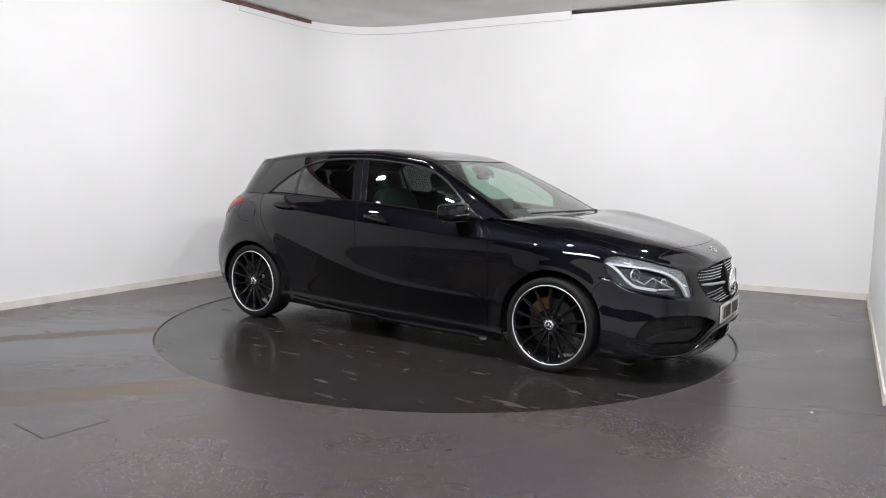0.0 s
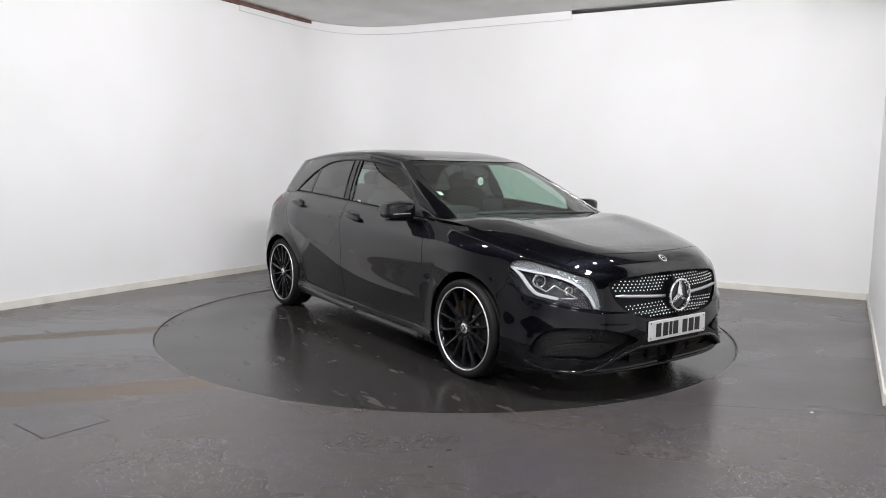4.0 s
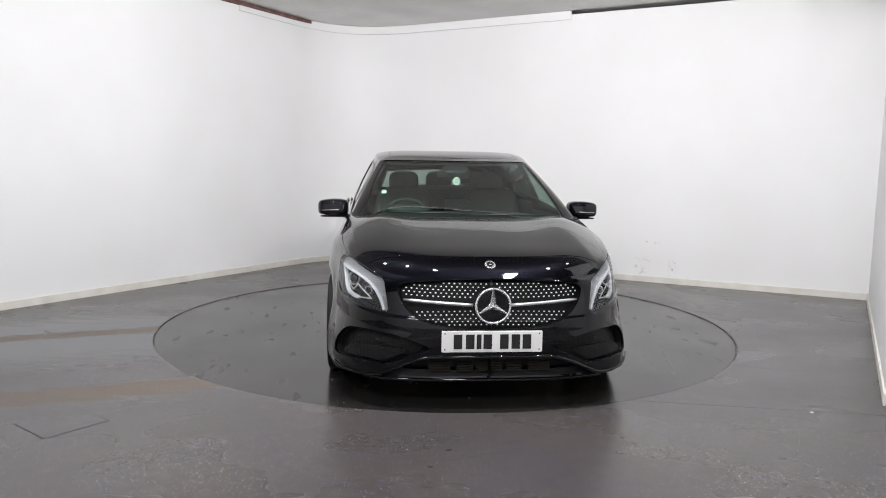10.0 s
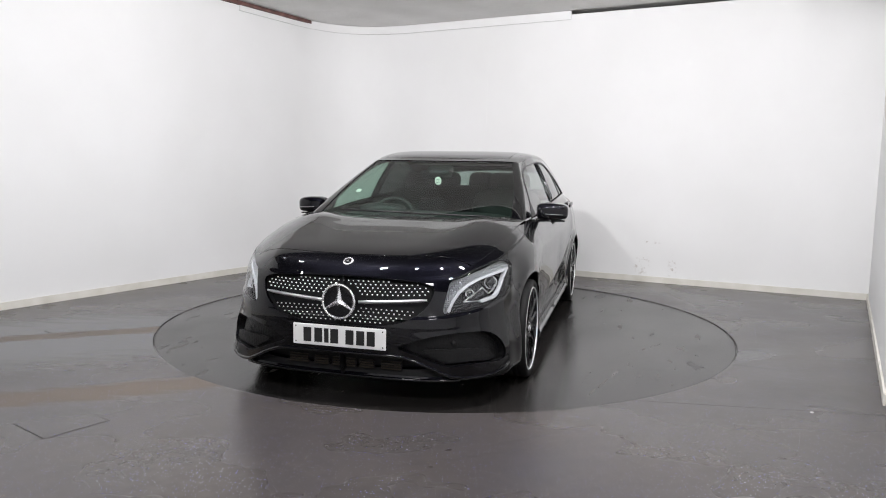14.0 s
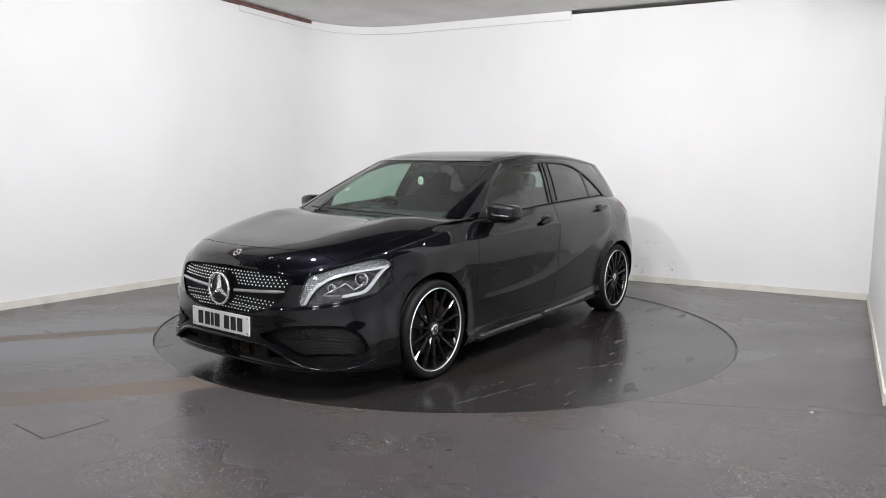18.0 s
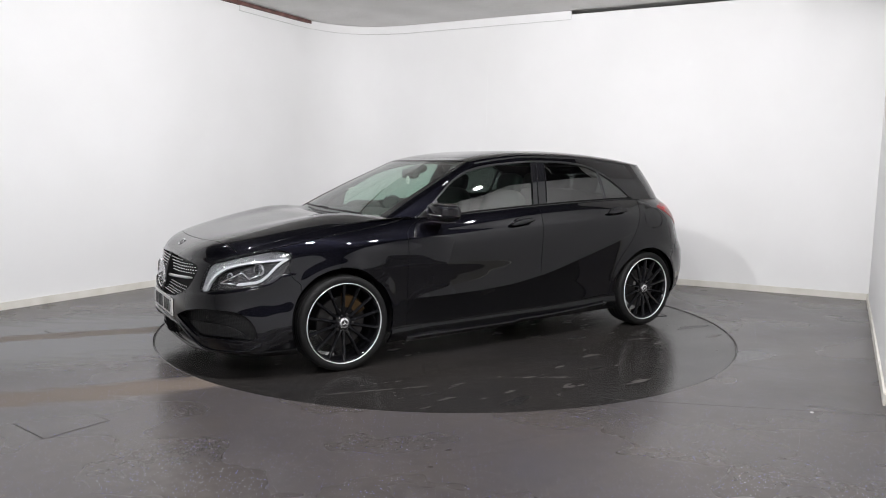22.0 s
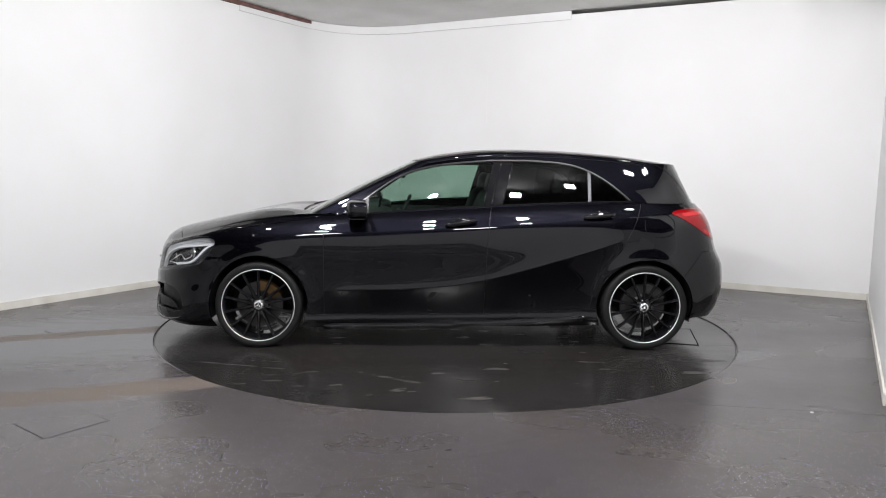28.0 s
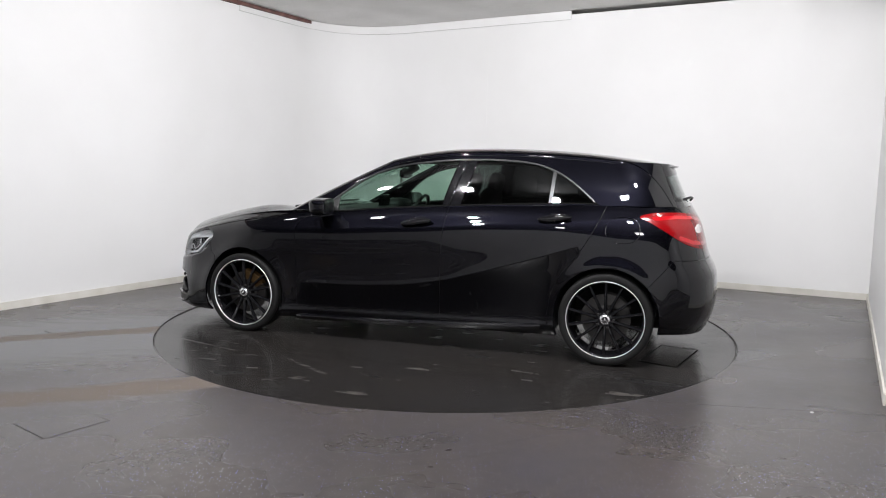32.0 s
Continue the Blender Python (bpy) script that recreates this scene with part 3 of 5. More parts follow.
def bonnet_sheet(n=60, m=60):
    P = np.zeros((n, m, 3))
    M, N = float(FRONT_M(1)), float(FRONT_N(1))
    for i in range(n):
        a = math.sin(0.5 * math.pi * i / (n - 1))
        tau = (1 - a ** M) ** (1 / N)
        x = np.linspace(0.80, X1 + (2.17 - X1) * tau, m)
        y = a * top_y(x)
        t = np.clip((x - X1) / (2.17 - X1), 0, 1)
        half = top_y(x) * (1 - t ** N) ** (1 / M)
        q = np.clip(y / np.maximum(half, 1e-6), 0, 1)
        z = bonnet_mid(x) - (bonnet_mid(x) - top_z(x)) * q ** 6.5
        z = z + 0.022 * ease((x - 0.60) / 0.3) * ease((2.08 - x) / 0.85) * np.exp(-((y - ridge_y(x)) / 0.15) ** 2)
        P[i] = np.stack([x, y, z], 1)
    return P


roof_y = spline([(-1.8, 0.55), (-1.6, 0.575), (-1.2, 0.595), (-0.7, 0.612), (-0.3, 0.614), (0.0, 0.605), (0.15, 0.592), (0.4, 0.58)])
roof_z = spline([(-1.77, 1.258), (-1.5, 1.290), (-1.2, 1.320), (-0.7, 1.348), (-0.3, 1.350), (0.0, 1.323), (0.15, 1.300), (0.3, 1.278)])
roof_mid = spline([(-1.77, 1.298), (-1.48, 1.342), (-1.15, 1.383), (-0.83, 1.403), (-0.51, 1.411), (-0.24, 1.405), (0.08, 1.370), (0.31, 1.318)])


def roof_at(x, a):
    """Height of the roof at x, at the share a of its half width: nearly flat, then rounded down to the gutter."""
    return roof_z(x) + (roof_mid(x) - roof_z(x)) * np.maximum(1 - a ** 4.5, 0) ** (1 / 2.8)


def cabin_sheet(cols=200, rows=40):
    """The glasshouse, from the foot of the windscreen round to the tailgate."""
    P = np.zeros((cols, rows, 3))
    nf, nr = int(cols * 0.3), int(cols * 0.25)
    ns = cols - nf - nr
    w = np.linspace(0, 1, rows)
    for c in range(cols):
        if c < nf:
            a = math.sin(0.5 * math.pi * c / nf)
            tau = (1 - a ** CAB_M) ** (1 / CAB_N)
            xb, xt = COWL_B[0] + COWL_B[1] * tau, COWL_T[0] + COWL_T[1] * tau
        elif c < nf + ns:
            a, k = 1.0, (c - nf) / ns
            tau = 0
            xb, xt = COWL_B[0] + (HATCH_B[0] - COWL_B[0]) * k, COWL_T[0] + (HATCH_T[0] - COWL_T[0]) * k
        else:
            a = max(math.cos(0.5 * math.pi * (c - nf - ns) / (nr - 1)), 0)
            tau = (1 - a ** CAB_M) ** (1 / CAB_N)
            xb, xt = HATCH_B[0] - HATCH_B[1] * tau, HATCH_T[0] - HATCH_T[1] * tau
        yb, yt = a * top_y(xb), a * roof_y(xt)
        zb = 0.93 + (top_z(xb) - 0.93) * a ** 3 if c < nf else top_z(xb)
        zt = roof_at(xt, a)
        bulge = 0.012 * np.sin(math.pi * w)
        x = xb + (xt - xb) * w + (bulge * 0.6 * tau if c < nf else 0)
        y = yb + (yt - yb) * w + bulge * a
        z = zb + (zt - zb) * w + (bulge * 0.6 * tau if c < nf else 0)
        P[c] = np.stack([x, y, z], 1)
    return P


def roof_sheet(n=40, m=80):
    P = np.zeros((n, m, 3))
    for i in range(n):
        a = math.sin(0.5 * math.pi * i / (n - 1))
        tau = (1 - a ** CAB_M) ** (1 / CAB_N)
        x = np.linspace(COWL_T[0] + COWL_T[1] * tau, HATCH_T[0] - HATCH_T[1] * tau, m)
        y = a * roof_y(x)
        z = roof_at(x, a)
        P[i] = np.stack([x, y, z], 1)
    return P



class Sheet:
    """A triangle sheet with normals that can be cut along the zero line of a field."""

    def __init__(self, V, N, F):
        self.V, self.N, self.F = V, N, F

    @staticmethod
    def grid(P):
        n, m = P.shape[:2]
        du, dv = np.gradient(P, axis=0), np.gradient(P, axis=1)
        N = np.cross(du, dv)
        size = np.linalg.norm(N, axis=2, keepdims=True)
        N = N / np.maximum(size, 1e-12)
        i = np.arange(n * m).reshape(n, m)
        a, b, c, d = i[:-1, :-1].ravel(), i[1:, :-1].ravel(), i[1:, 1:].ravel(), i[:-1, 1:].ravel()
        F = np.concatenate([np.stack([a, b, c], 1), np.stack([a, c, d], 1)])
        V, N = P.reshape(-1, 3), N.reshape(-1, 3)
        T = V[F]
        area = np.linalg.norm(np.cross(T[:, 1] - T[:, 0], T[:, 2] - T[:, 0]), axis=1)
        return Sheet(V, N, F[area > 1e-10])

    def outward(self, centre):
        if ((self.V - np.array(centre)) * self.N).sum(1).mean() < 0:
            self.N, self.F = -self.N, self.F[:, ::-1]
        return self

    def cut(self, field):
        f = field(self.V)
        f = np.where(np.abs(f) < 2e-5, 2e-5, f)
        up = f[self.F] > 0
        k = up.sum(1)
        keep = self.F[(k == 0) | (k == 3)]
        mixed, mup, mk = self.F[(k == 1) | (k == 2)], up[(k == 1) | (k == 2)], k[(k == 1) | (k == 2)]
        if not len(mixed):
            return self
        lone = np.where(mk == 1, np.argmax(mup, 1), np.argmin(mup, 1))
        r = np.arange(len(mixed))
        a, b, c = mixed[r, lone], mixed[r, (lone + 1) % 3], mixed[r, (lone + 2) % 3]
        edges = np.concatenate([np.sort(np.stack([a, b], 1), 1), np.sort(np.stack([a, c], 1), 1)])
        uniq, inv = np.unique(edges, axis=0, return_inverse=True)
        inv = inv.reshape(-1)
        p, q = uniq[:, 0], uniq[:, 1]
        t = (f[p] / (f[p] - f[q]))[:, None]
        n0 = len(self.V)
        V = np.concatenate([self.V, self.V[p] + (self.V[q] - self.V[p]) * t])
        N = self.N[p] + (self.N[q] - self.N[p]) * t
        N = np.concatenate([self.N, N / np.maximum(np.linalg.norm(N, axis=1, keepdims=True), 1e-12)])
        ab, ac = n0 + inv[:len(r)], n0 + inv[len(r):]
        F = np.concatenate([keep, np.stack([a, ab, ac], 1), np.stack([ab, b, c], 1), np.stack([ab, c, ac], 1)])
        return Sheet(V, N, F)

    def band(self, field, half=0.003):
        return self.cut(lambda V: field(V) - half).cut(lambda V: field(V) + half)

    def middle(self):
        return self.V[self.F].mean(1)

    def pick(self, mask):
        F = self.F[mask]
        used, inv = np.unique(F, return_inverse=True)
        return Sheet(self.V[used], self.N[used], inv.reshape(-1, 3))

    def mirrored(self):
        return Sheet(self.V * [1, -1, 1], self.N * [1, -1, 1], self.F[:, ::-1])

    def pushed(self, d):
        return Sheet(self.V + self.N * d, self.N, self.F)

    def plus(self, *others):
        V, N, F = [self.V], [self.N], [self.F]
        n = len(self.V)
        for o in others:
            V.append(o.V), N.append(o.N), F.append(o.F + n)
            n += len(o.V)
        return Sheet(np.concatenate(V), np.concatenate(N), np.concatenate(F))

    def rim(self, depth):
        """Adds a rounded, turned-in edge of that depth along every open border."""
        e = np.concatenate([self.F[:, [0, 1]], self.F[:, [1, 2]], self.F[:, [2, 0]]])
        key = np.sort(e, 1)
        _, first, count = np.unique(key, axis=0, return_index=True, return_counts=True)
        e = e[first[count == 1]]
        if not len(e):
            return self
        n = len(self.V)
        k = len(e)
        va, vb = self.V[e[:, 0]], self.V[e[:, 1]]
        na, nb = self.N[e[:, 0]], self.N[e[:, 1]]
        out = np.cross(vb - va, na)
        out = out / np.maximum(np.linalg.norm(out, axis=1, keepdims=True), 1e-12)
        r = 0.0014
        V, N, F = [self.V], [self.N], [self.F]
        for a, b, wa, wb in ((0, 0, 1, 0), (0.72 * r, 0.28 * r, 0.7, 0.7), (r, r, 0, 1), (r, depth, 0, 1)):
            V += [va + out * a - na * b, vb + out * a - nb * b]
            N += [na * wa + out * wb, nb * wa + out * wb]
        for s in range(3):
            i = np.arange(k) + n + 2 * k * s
            F += [np.stack([i + k, i, i + 2 * k], 1), np.stack([i + k, i + 2 * k, i + 3 * k], 1)]
        return Sheet(np.concatenate(V), np.concatenate(N), np.concatenate(F))

    def mesh(self, name, mat, parent, label=""):
        me = bpy.data.meshes.new(name)
        me.from_pydata(self.V.tolist(), [], self.F.tolist())
        me.materials.append(mat)
        me.polygons.foreach_set("use_smooth", np.ones(len(me.polygons), bool))
        me.update()
        me.normals_split_custom_set_from_vertices(self.N.tolist())
        ob = new(name, me)
        ob.parent = parent
        return tagged(ob, label)


def outline(points, axes, smooth=2):
    """A field, positive inside a rounded outline; axes turns points of the car into the outline's plane."""
    p = np.array(points, float)
    for _ in range(smooth):
        q = np.roll(p, -1, 0)
        p = np.stack([p * 0.75 + q * 0.25, p * 0.25 + q * 0.75], 1).reshape(-1, 2)
    q = np.roll(p, -1, 0)

    def field(V):
        u = axes(V)
        best = np.full(len(u), 1e9)
        odd = np.zeros(len(u), bool)
        for a, b in zip(p, q):
            d = b - a
            t = np.clip(((u - a) @ d) / (d @ d + 1e-12), 0, 1)
            best = np.minimum(best, np.linalg.norm(u - a - t[:, None] * d, axis=1))
            hit = ((a[1] > u[:, 1]) != (b[1] > u[:, 1]))
            odd ^= hit & (u[:, 0] < a[0] + (u[:, 1] - a[1]) / (d[1] if abs(d[1]) > 1e-9 else 1e-9) * d[0])
        return np.where(odd, best, -best)
    return field


def front_view(V):
    return np.stack([np.abs(V[:, 1]), V[:, 2]], 1)


def side_view(V):
    return V[:, [0, 2]]


def corner_view(V):
    return np.stack([V[:, 0] - V[:, 1], V[:, 2]], 1)


def tail_view(V):
    return np.stack([-V[:, 0] - V[:, 1], V[:, 2]], 1)


# outlines of openings and panels, in car space
LAMP = outline([(1.610, 0.505), (1.57, 0.60), (1.52, 0.683), (1.42, 0.703), (1.29, 0.729), (1.17, 0.747), (1.08, 0.758), (0.96, 0.768), (0.88, 0.750), (0.85, 0.718), (0.87, 0.67), (0.90, 0.634), (0.94, 0.597), (0.99, 0.569), (1.08, 0.556), (1.20, 0.547), (1.42, 0.526), (1.52, 0.512)], corner_view, 1)
TAIL_LAMP = outline([(0.725, 0.966), (0.80, 0.987), (0.95, 0.998), (1.2, 0.994), (1.5, 0.968), (1.62, 0.94), (1.62, 0.80), (1.5, 0.768), (1.29, 0.764), (1.05, 0.803), (0.87, 0.890), (0.78, 0.945)], tail_view)
GRILLE = outline([(-0.3, 0.692), (0.0, 0.692), (0.30, 0.684), (0.45, 0.668), (0.492, 0.645), (0.478, 0.585), (0.445, 0.53), (0.375, 0.478), (0.26, 0.447), (0.13, 0.436), (0.0, 0.433), (-0.3, 0.433)], front_view)
INTAKE = outline([(0.30, 0.335), (0.37, 0.362), (0.465, 0.394), (0.57, 0.412), (0.66, 0.414), (0.73, 0.410), (0.775, 0.385), (0.815, 0.325), (0.828, 0.258), (0.806, 0.238), (0.74, 0.247), (0.64, 0.246), (0.575, 0.231), (0.485, 0.264), (0.405, 0.300)], front_view)
INSERT = outline([(0.425, 0.318), (0.52, 0.326), (0.64, 0.328), (0.735, 0.320), (0.785, 0.280), (0.795, 0.256), (0.72, 0.260), (0.64, 0.260), (0.578, 0.250), (0.50, 0.282)], front_view)
LOWER = outline([(-0.3, 0.287), (0.0, 0.287), (0.335, 0.285), (0.40, 0.262), (0.464, 0.236), (0.53, 0.203), (0.59, 0.176), (0.55, 0.164), (0.3, 0.158), (0.0, 0.156), (-0.3, 0.156)], front_view)
sill_line = spline([(-1.1, 0.30), (-0.98, 0.29), (-0.23, 0.243), (0.9, 0.226), (1.1, 0.224)])
bonnet_side = spline([(0.8, 0.95), (0.95, 0.913), (1.17, 0.875), (1.41, 0.838), (1.62, 0.797), (1.80, 0.76), (1.95, 0.735)])
door_front = spline([(0.2, 0.90), (0.78, 0.90), (0.83, 0.893), (0.87, 0.868), (0.90, 0.815), (0.92, 0.77), (1.0, 0.70)])
door_rear = spline([(0.2, -0.93), (0.30, -0.965), (0.42, -0.985), (0.50, -1.01), (0.576, -1.05), (0.717, -1.162), (0.80, -1.215), (0.912, -1.273), (1.03, -1.325)])
door_mid = spline([(0.2, -0.215), (0.45, -0.222), (0.70, -0.23), (0.93, -0.250), (1.0, -0.262), (1.32, -0.345)])
bonnet_front = spline([(0, 2.046), (0.2, 2.040), (0.32, 2.028), (0.472, 1.99), (0.565, 1.96), (0.68, 1.925), (0.8, 1.90)])
bumper_edge = spline([(0.1, 1.62), (0.55, 1.62), (0.60, 1.665), (0.70, 1.69), (0.74, 1.70), (0.76, 1.93), (0.9, 1.95)])


def arch(wx):
    return lambda V: np.hypot(V[:, 0] - wx, V[:, 2] - 0.306) - ARCH


f_front_arch, f_rear_arch = arch(1.35), arch(-1.35)


def f_sill(V):
    return V[:, 2] - sill_line(V[:, 0])


def f_door_front(V):
    return V[:, 0] - door_front(V[:, 2])


def f_door_rear(V):
    return V[:, 0] - door_rear(V[:, 2])


def f_door_mid(V):
    return V[:, 0] - door_mid(V[:, 2])


def f_bonnet_side(V):
    return V[:, 2] - bonnet_side(V[:, 0]) - 10 * (V[:, 0] < 0.79)


def f_bumper(V):
    return V[:, 0] - bumper_edge(V[:, 2])


def f_rear_bumper(V):
    # the seam climbs from the rear arch to the foot of the tail lamp, then runs level round the tail
    return V[:, 2] - np.minimum(0.52 + (-1.60 - V[:, 0]) * 1.15, 0.70)


def f_tailgate(V):
    return np.abs(V[:, 1]) - 0.60 - 0.12 * (V[:, 2] - 0.9)


def f_fuel(V):
    return (np.abs((V[:, 0] + 1.437) / 0.106) ** 2.6 + np.abs((V[:, 2] - 0.882) / 0.080) ** 2.6) ** (1 / 2.6) * 0.09 - 0.09


LOCAL_GAP = 0.003
car = new("car")
tagged(car, "glossy black five-door hatchback parked on the turntable", "car")

side = Sheet.grid(side_sheet(360, 130)).outward((0, 0, 0.6))
for field in (LAMP, TAIL_LAMP, GRILLE, INTAKE, LOWER, f_front_arch, f_rear_arch):
    side = side.cut(field)
for field in (f_sill, f_door_front, f_door_rear, f_door_mid, f_bonnet_side, f_bumper, f_rear_bumper, f_tailgate, f_fuel):
    side = side.band(field)
C = side.middle()
inside = {k: f(C) > 0 for k, f in dict(lamp=LAMP, tail=TAIL_LAMP, grille=GRILLE, intake=INTAKE, lower=LOWER).items()}
front = C[:, 0] > 1.5
lamp_at = inside["lamp"] & front
tail_at = inside["tail"] & (C[:, 0] < -1.4)
grille_at = inside["grille"] & (C[:, 0] > 1.9)
intake_at = inside["intake"] & front
lower_at = inside["lower"] & (C[:, 0] > 1.9)
wheel_at = (f_front_arch(C) < 0) | (f_rear_arch(C) < 0)
free = ~(lamp_at | tail_at | grille_at | intake_at | lower_at | wheel_at)
G = LOCAL_GAP
fs, fdf, fdr, fdm, fbs, fbu, frb, ftg, ffu = (f(C) for f in (f_sill, f_door_front, f_door_rear, f_door_mid, f_bonnet_side, f_bumper, f_rear_bumper, f_tailgate, f_fuel))
between = (C[:, 0] < 1.2) & (C[:, 0] > -1.2)
region = {}
region["sill"] = free & between & (fs < -G)
above = free & ~(between & (fs < G))
region["bonnet"] = above & (fbs > G) & (C[:, 0] > 0.79) & (fbu < -G)
rest = above & ~((fbs > -G) & (C[:, 0] > 0.79) & (C[:, 0] < 1.95))
region["front_bumper"] = above & (fbu > G)
region["front_wing"] = rest & (fbu < -G) & (fdf > G)
region["front_door"] = rest & (fdf < -G) & (fdm > G)
region["rear_door"] = rest & (fdm < -G) & (fdr > G)
behind = rest & (fdr < -G)
tail_end = C[:, 0] < -1.5
region["rear_bumper"] = behind & tail_end & (frb < -G) | behind & (C[:, 0] < -1.35) & (frb < -G)
upper = behind & ~((C[:, 0] < -1.35) & (frb < G))
region["tailgate"] = upper & tail_end & (ftg < -G)
upper = upper & ~(tail_end & (ftg < G))
fuel_zone = np.abs(C[:, 0] + 1.437) < 0.15
region["fuel_flap"] = upper & (ffu < -G) & fuel_zone
region["rear_wing"] = upper & ~((ffu < G) & fuel_zone)
taken = np.zeros(len(C), bool)
for mask in region.values():
    taken |= mask
gaps = [side.pick(free & ~taken).pushed(-0.007)]

# the bonnet's top and the nose strip in front of its edge
top = Sheet.grid(bonnet_sheet(70, 80)).outward((1.2, 0, 0.3))


def f_bonnet_front(V):
    return V[:, 0] - bonnet_front(np.abs(V[:, 1]))


top = top.band(f_bonnet_front)
TC = top.middle()
nose = top.pick(f_bonnet_front(TC) > G)
bonnet = top.pick(f_bonnet_front(TC) < -G)
gaps.append(top.pick(np.abs(f_bonnet_front(TC)) <= G).pushed(-0.007))


def both(s):
    return s.plus(s.mirrored())


bonnet_all = both(bonnet.plus(side.pick(region["bonnet"])))
bonnet_all.rim(0.012).mesh("bonnet", PAINT, car)
both(nose.plus(side.pick(region["front_bumper"]))).rim(0.014).mesh("front_bumper", PAINT, car)
panels = {}
for name in ("front_wing", "front_door", "rear_door", "rear_wing", "sill", "fuel_flap"):
    if name == "fuel_flap":
        panels[name, 1] = side.pick(region[name]).rim(0.01).mesh(name, PAINT, car)
        continue
    for sgn in (1, -1):
        piece = side.pick(region[name] | region["fuel_flap"] if name == "rear_wing" and sgn < 0 else region[name])
        if sgn < 0:
            piece = piece.mirrored()
        if name == "sill":
            piece = piece.pushed(0.011)
        panels[name, sgn] = piece.rim(0.016).mesh(name, PAINT, car)
both(side.pick(region["rear_bumper"])).rim(0.016).mesh("rear_bumper", PAINT, car)
tailgate_low = side.pick(region["tailgate"])

# ---- the cabin ----
DLO = [(0.60, 0.930), (0.55, 1.097), (0.417, 1.186), (0.257, 1.253), (0.095, 1.288), (-0.107, 1.311), (-0.31, 1.325), (-0.50, 1.327), (-0.718, 1.317), (-0.84, 1.299)]
DLO_BACK = [(-0.968, 1.256), (-1.058, 1.208), (-1.134, 1.154), (-1.209, 1.092), (-1.30, 1.034)]
win_top = spline(sorted([(0.80, 0.92), (0.66, 1.015)] + DLO[1:] + DLO_BACK[:-1] + [(-1.285, 1.022)]))
win_low = spline([(-1.35, 1.036), (-1.2, 1.039), (-0.7, 1.022), (-0.24, 0.998), (0.3, 0.962), (0.55, 0.938), (0.75, 0.926), (0.9, 0.92)])
screen_side = spline([(0.9, 0.695), (0.965, 0.672), (1.056, 0.650), (1.235, 0.583), (1.292, 0.556), (1.35, 0.535)])


def f_window(V):
    x, z = V[:, 0], V[:, 2]
    return np.minimum((win_top(x) - z) * 0.8, z - win_low(x)) - 10 * (x < -1.3) - 10 * (x > 0.8)


def f_screen(V):
    return screen_side(V[:, 2]) - np.abs(V[:, 1])


def f_pillar(V):
    return V[:, 0] - door_mid(V[:, 2])


def f_hatch_glass(V):
    y, z = np.abs(V[:, 1]), V[:, 2]
    return np.minimum(np.minimum(1.255 - z - 0.05 * y, z - 1.045 - 0.03 * y), 0.56 - 0.35 * (z - 1.05) - y)


def f_hatch_side(V):
    return 0.60 + 0.10 * (1.1 - V[:, 2]) - np.abs(V[:, 1])


cabin = Sheet.grid(cabin_sheet(280, 60)).outward((-0.4, 0, 1.0))
TRIM_W = 0.0075
cabin = cabin.cut(f_screen).cut(f_window).cut(lambda V: f_window(V) - TRIM_W).cut(f_hatch_glass)
for field in (f_pillar, f_hatch_side):
    cabin = cabin.band(field)
cabin = cabin.cut(lambda V: V[:, 0] - door_mid(V[:, 2]) - 0.055).cut(lambda V: V[:, 0] - door_mid(V[:, 2]) + 0.075)
cabin = cabin.cut(lambda V: V[:, 0] + 0.946 + (V[:, 2] - 1.03) * 0.05).cut(lambda V: V[:, 0] + 0.966 + (V[:, 2] - 1.03) * 0.05).cut(lambda V: V[:, 0] - 0.60)
K = cabin.middle()
kx, kz = K[:, 0], K[:, 2]
kw, ksc, khg, khs = f_window(K), f_screen(K), f_hatch_glass(K), f_hatch_side(K)
kp = kx - door_mid(kz)
div = kx + 0.956 + (kz - 1.03) * 0.05
is_screen = (ksc > 0) & (kx > 0)
is_tail = (khs > -G) & (kx < -1.0)
is_hatch = (khg > 0) & (kx < -1.3)
flank = ~is_screen & ~is_tail
is_glass = flank & (kw > TRIM_W)
pane_f = is_glass & (kp > 0.055) & (kx < 0.60)
sail = is_glass & (kx >= 0.60)
pane_r = is_glass & (kp < -0.075) & (div > 0.010)
pane_q = is_glass & (div < -0.010)
strip = is_glass & (np.abs(div) <= 0.010)
pillar = is_glass & (kp <= 0.055) & (kp >= -0.075)
win_trim = flank & (kw > 0) & (kw <= TRIM_W)
shell = flank & (kw <= 0)
waist = kz - win_low(kx) < 0.013
for sgn in (1, -1):
    def sided(mask):
        s = cabin.pick(mask)
        return s if sgn > 0 else s.mirrored()
    sided(shell).rim(0.02).mesh("cabin_frame", PAINT, car)
    sided(win_trim & ~waist).pushed(0.003).rim(0.008).mesh("window_trim", WINTRIM, car, "thin satin window surround strip")
    sided(win_trim & waist).pushed(0.002).rim(0.008).mesh("waist_seal", GAP, car, "black rubber seal under the windows")
    sided(pane_f).pushed(-0.006).rim(0.004).mesh("front_side_window", SIDE_GLASS, car, "clear green-tinted side window")
    sided(pane_r).pushed(-0.006).rim(0.004).mesh("rear_side_window", DARK_GLASS, car, "dark privacy glass")
    sided(pane_q).pushed(-0.006).rim(0.004).mesh("quarter_window", DARK_GLASS, car, "dark privacy glass")
    sided(strip).rim(0.008).mesh("window_divider", WINTRIM, car)
    sided(sail).pushed(-0.003).rim(0.008).mesh("mirror_sail", TRIM, car)
    sided(pillar).pushed(-0.003).rim(0.008).mesh("pillar_cover", GLOSS, car)
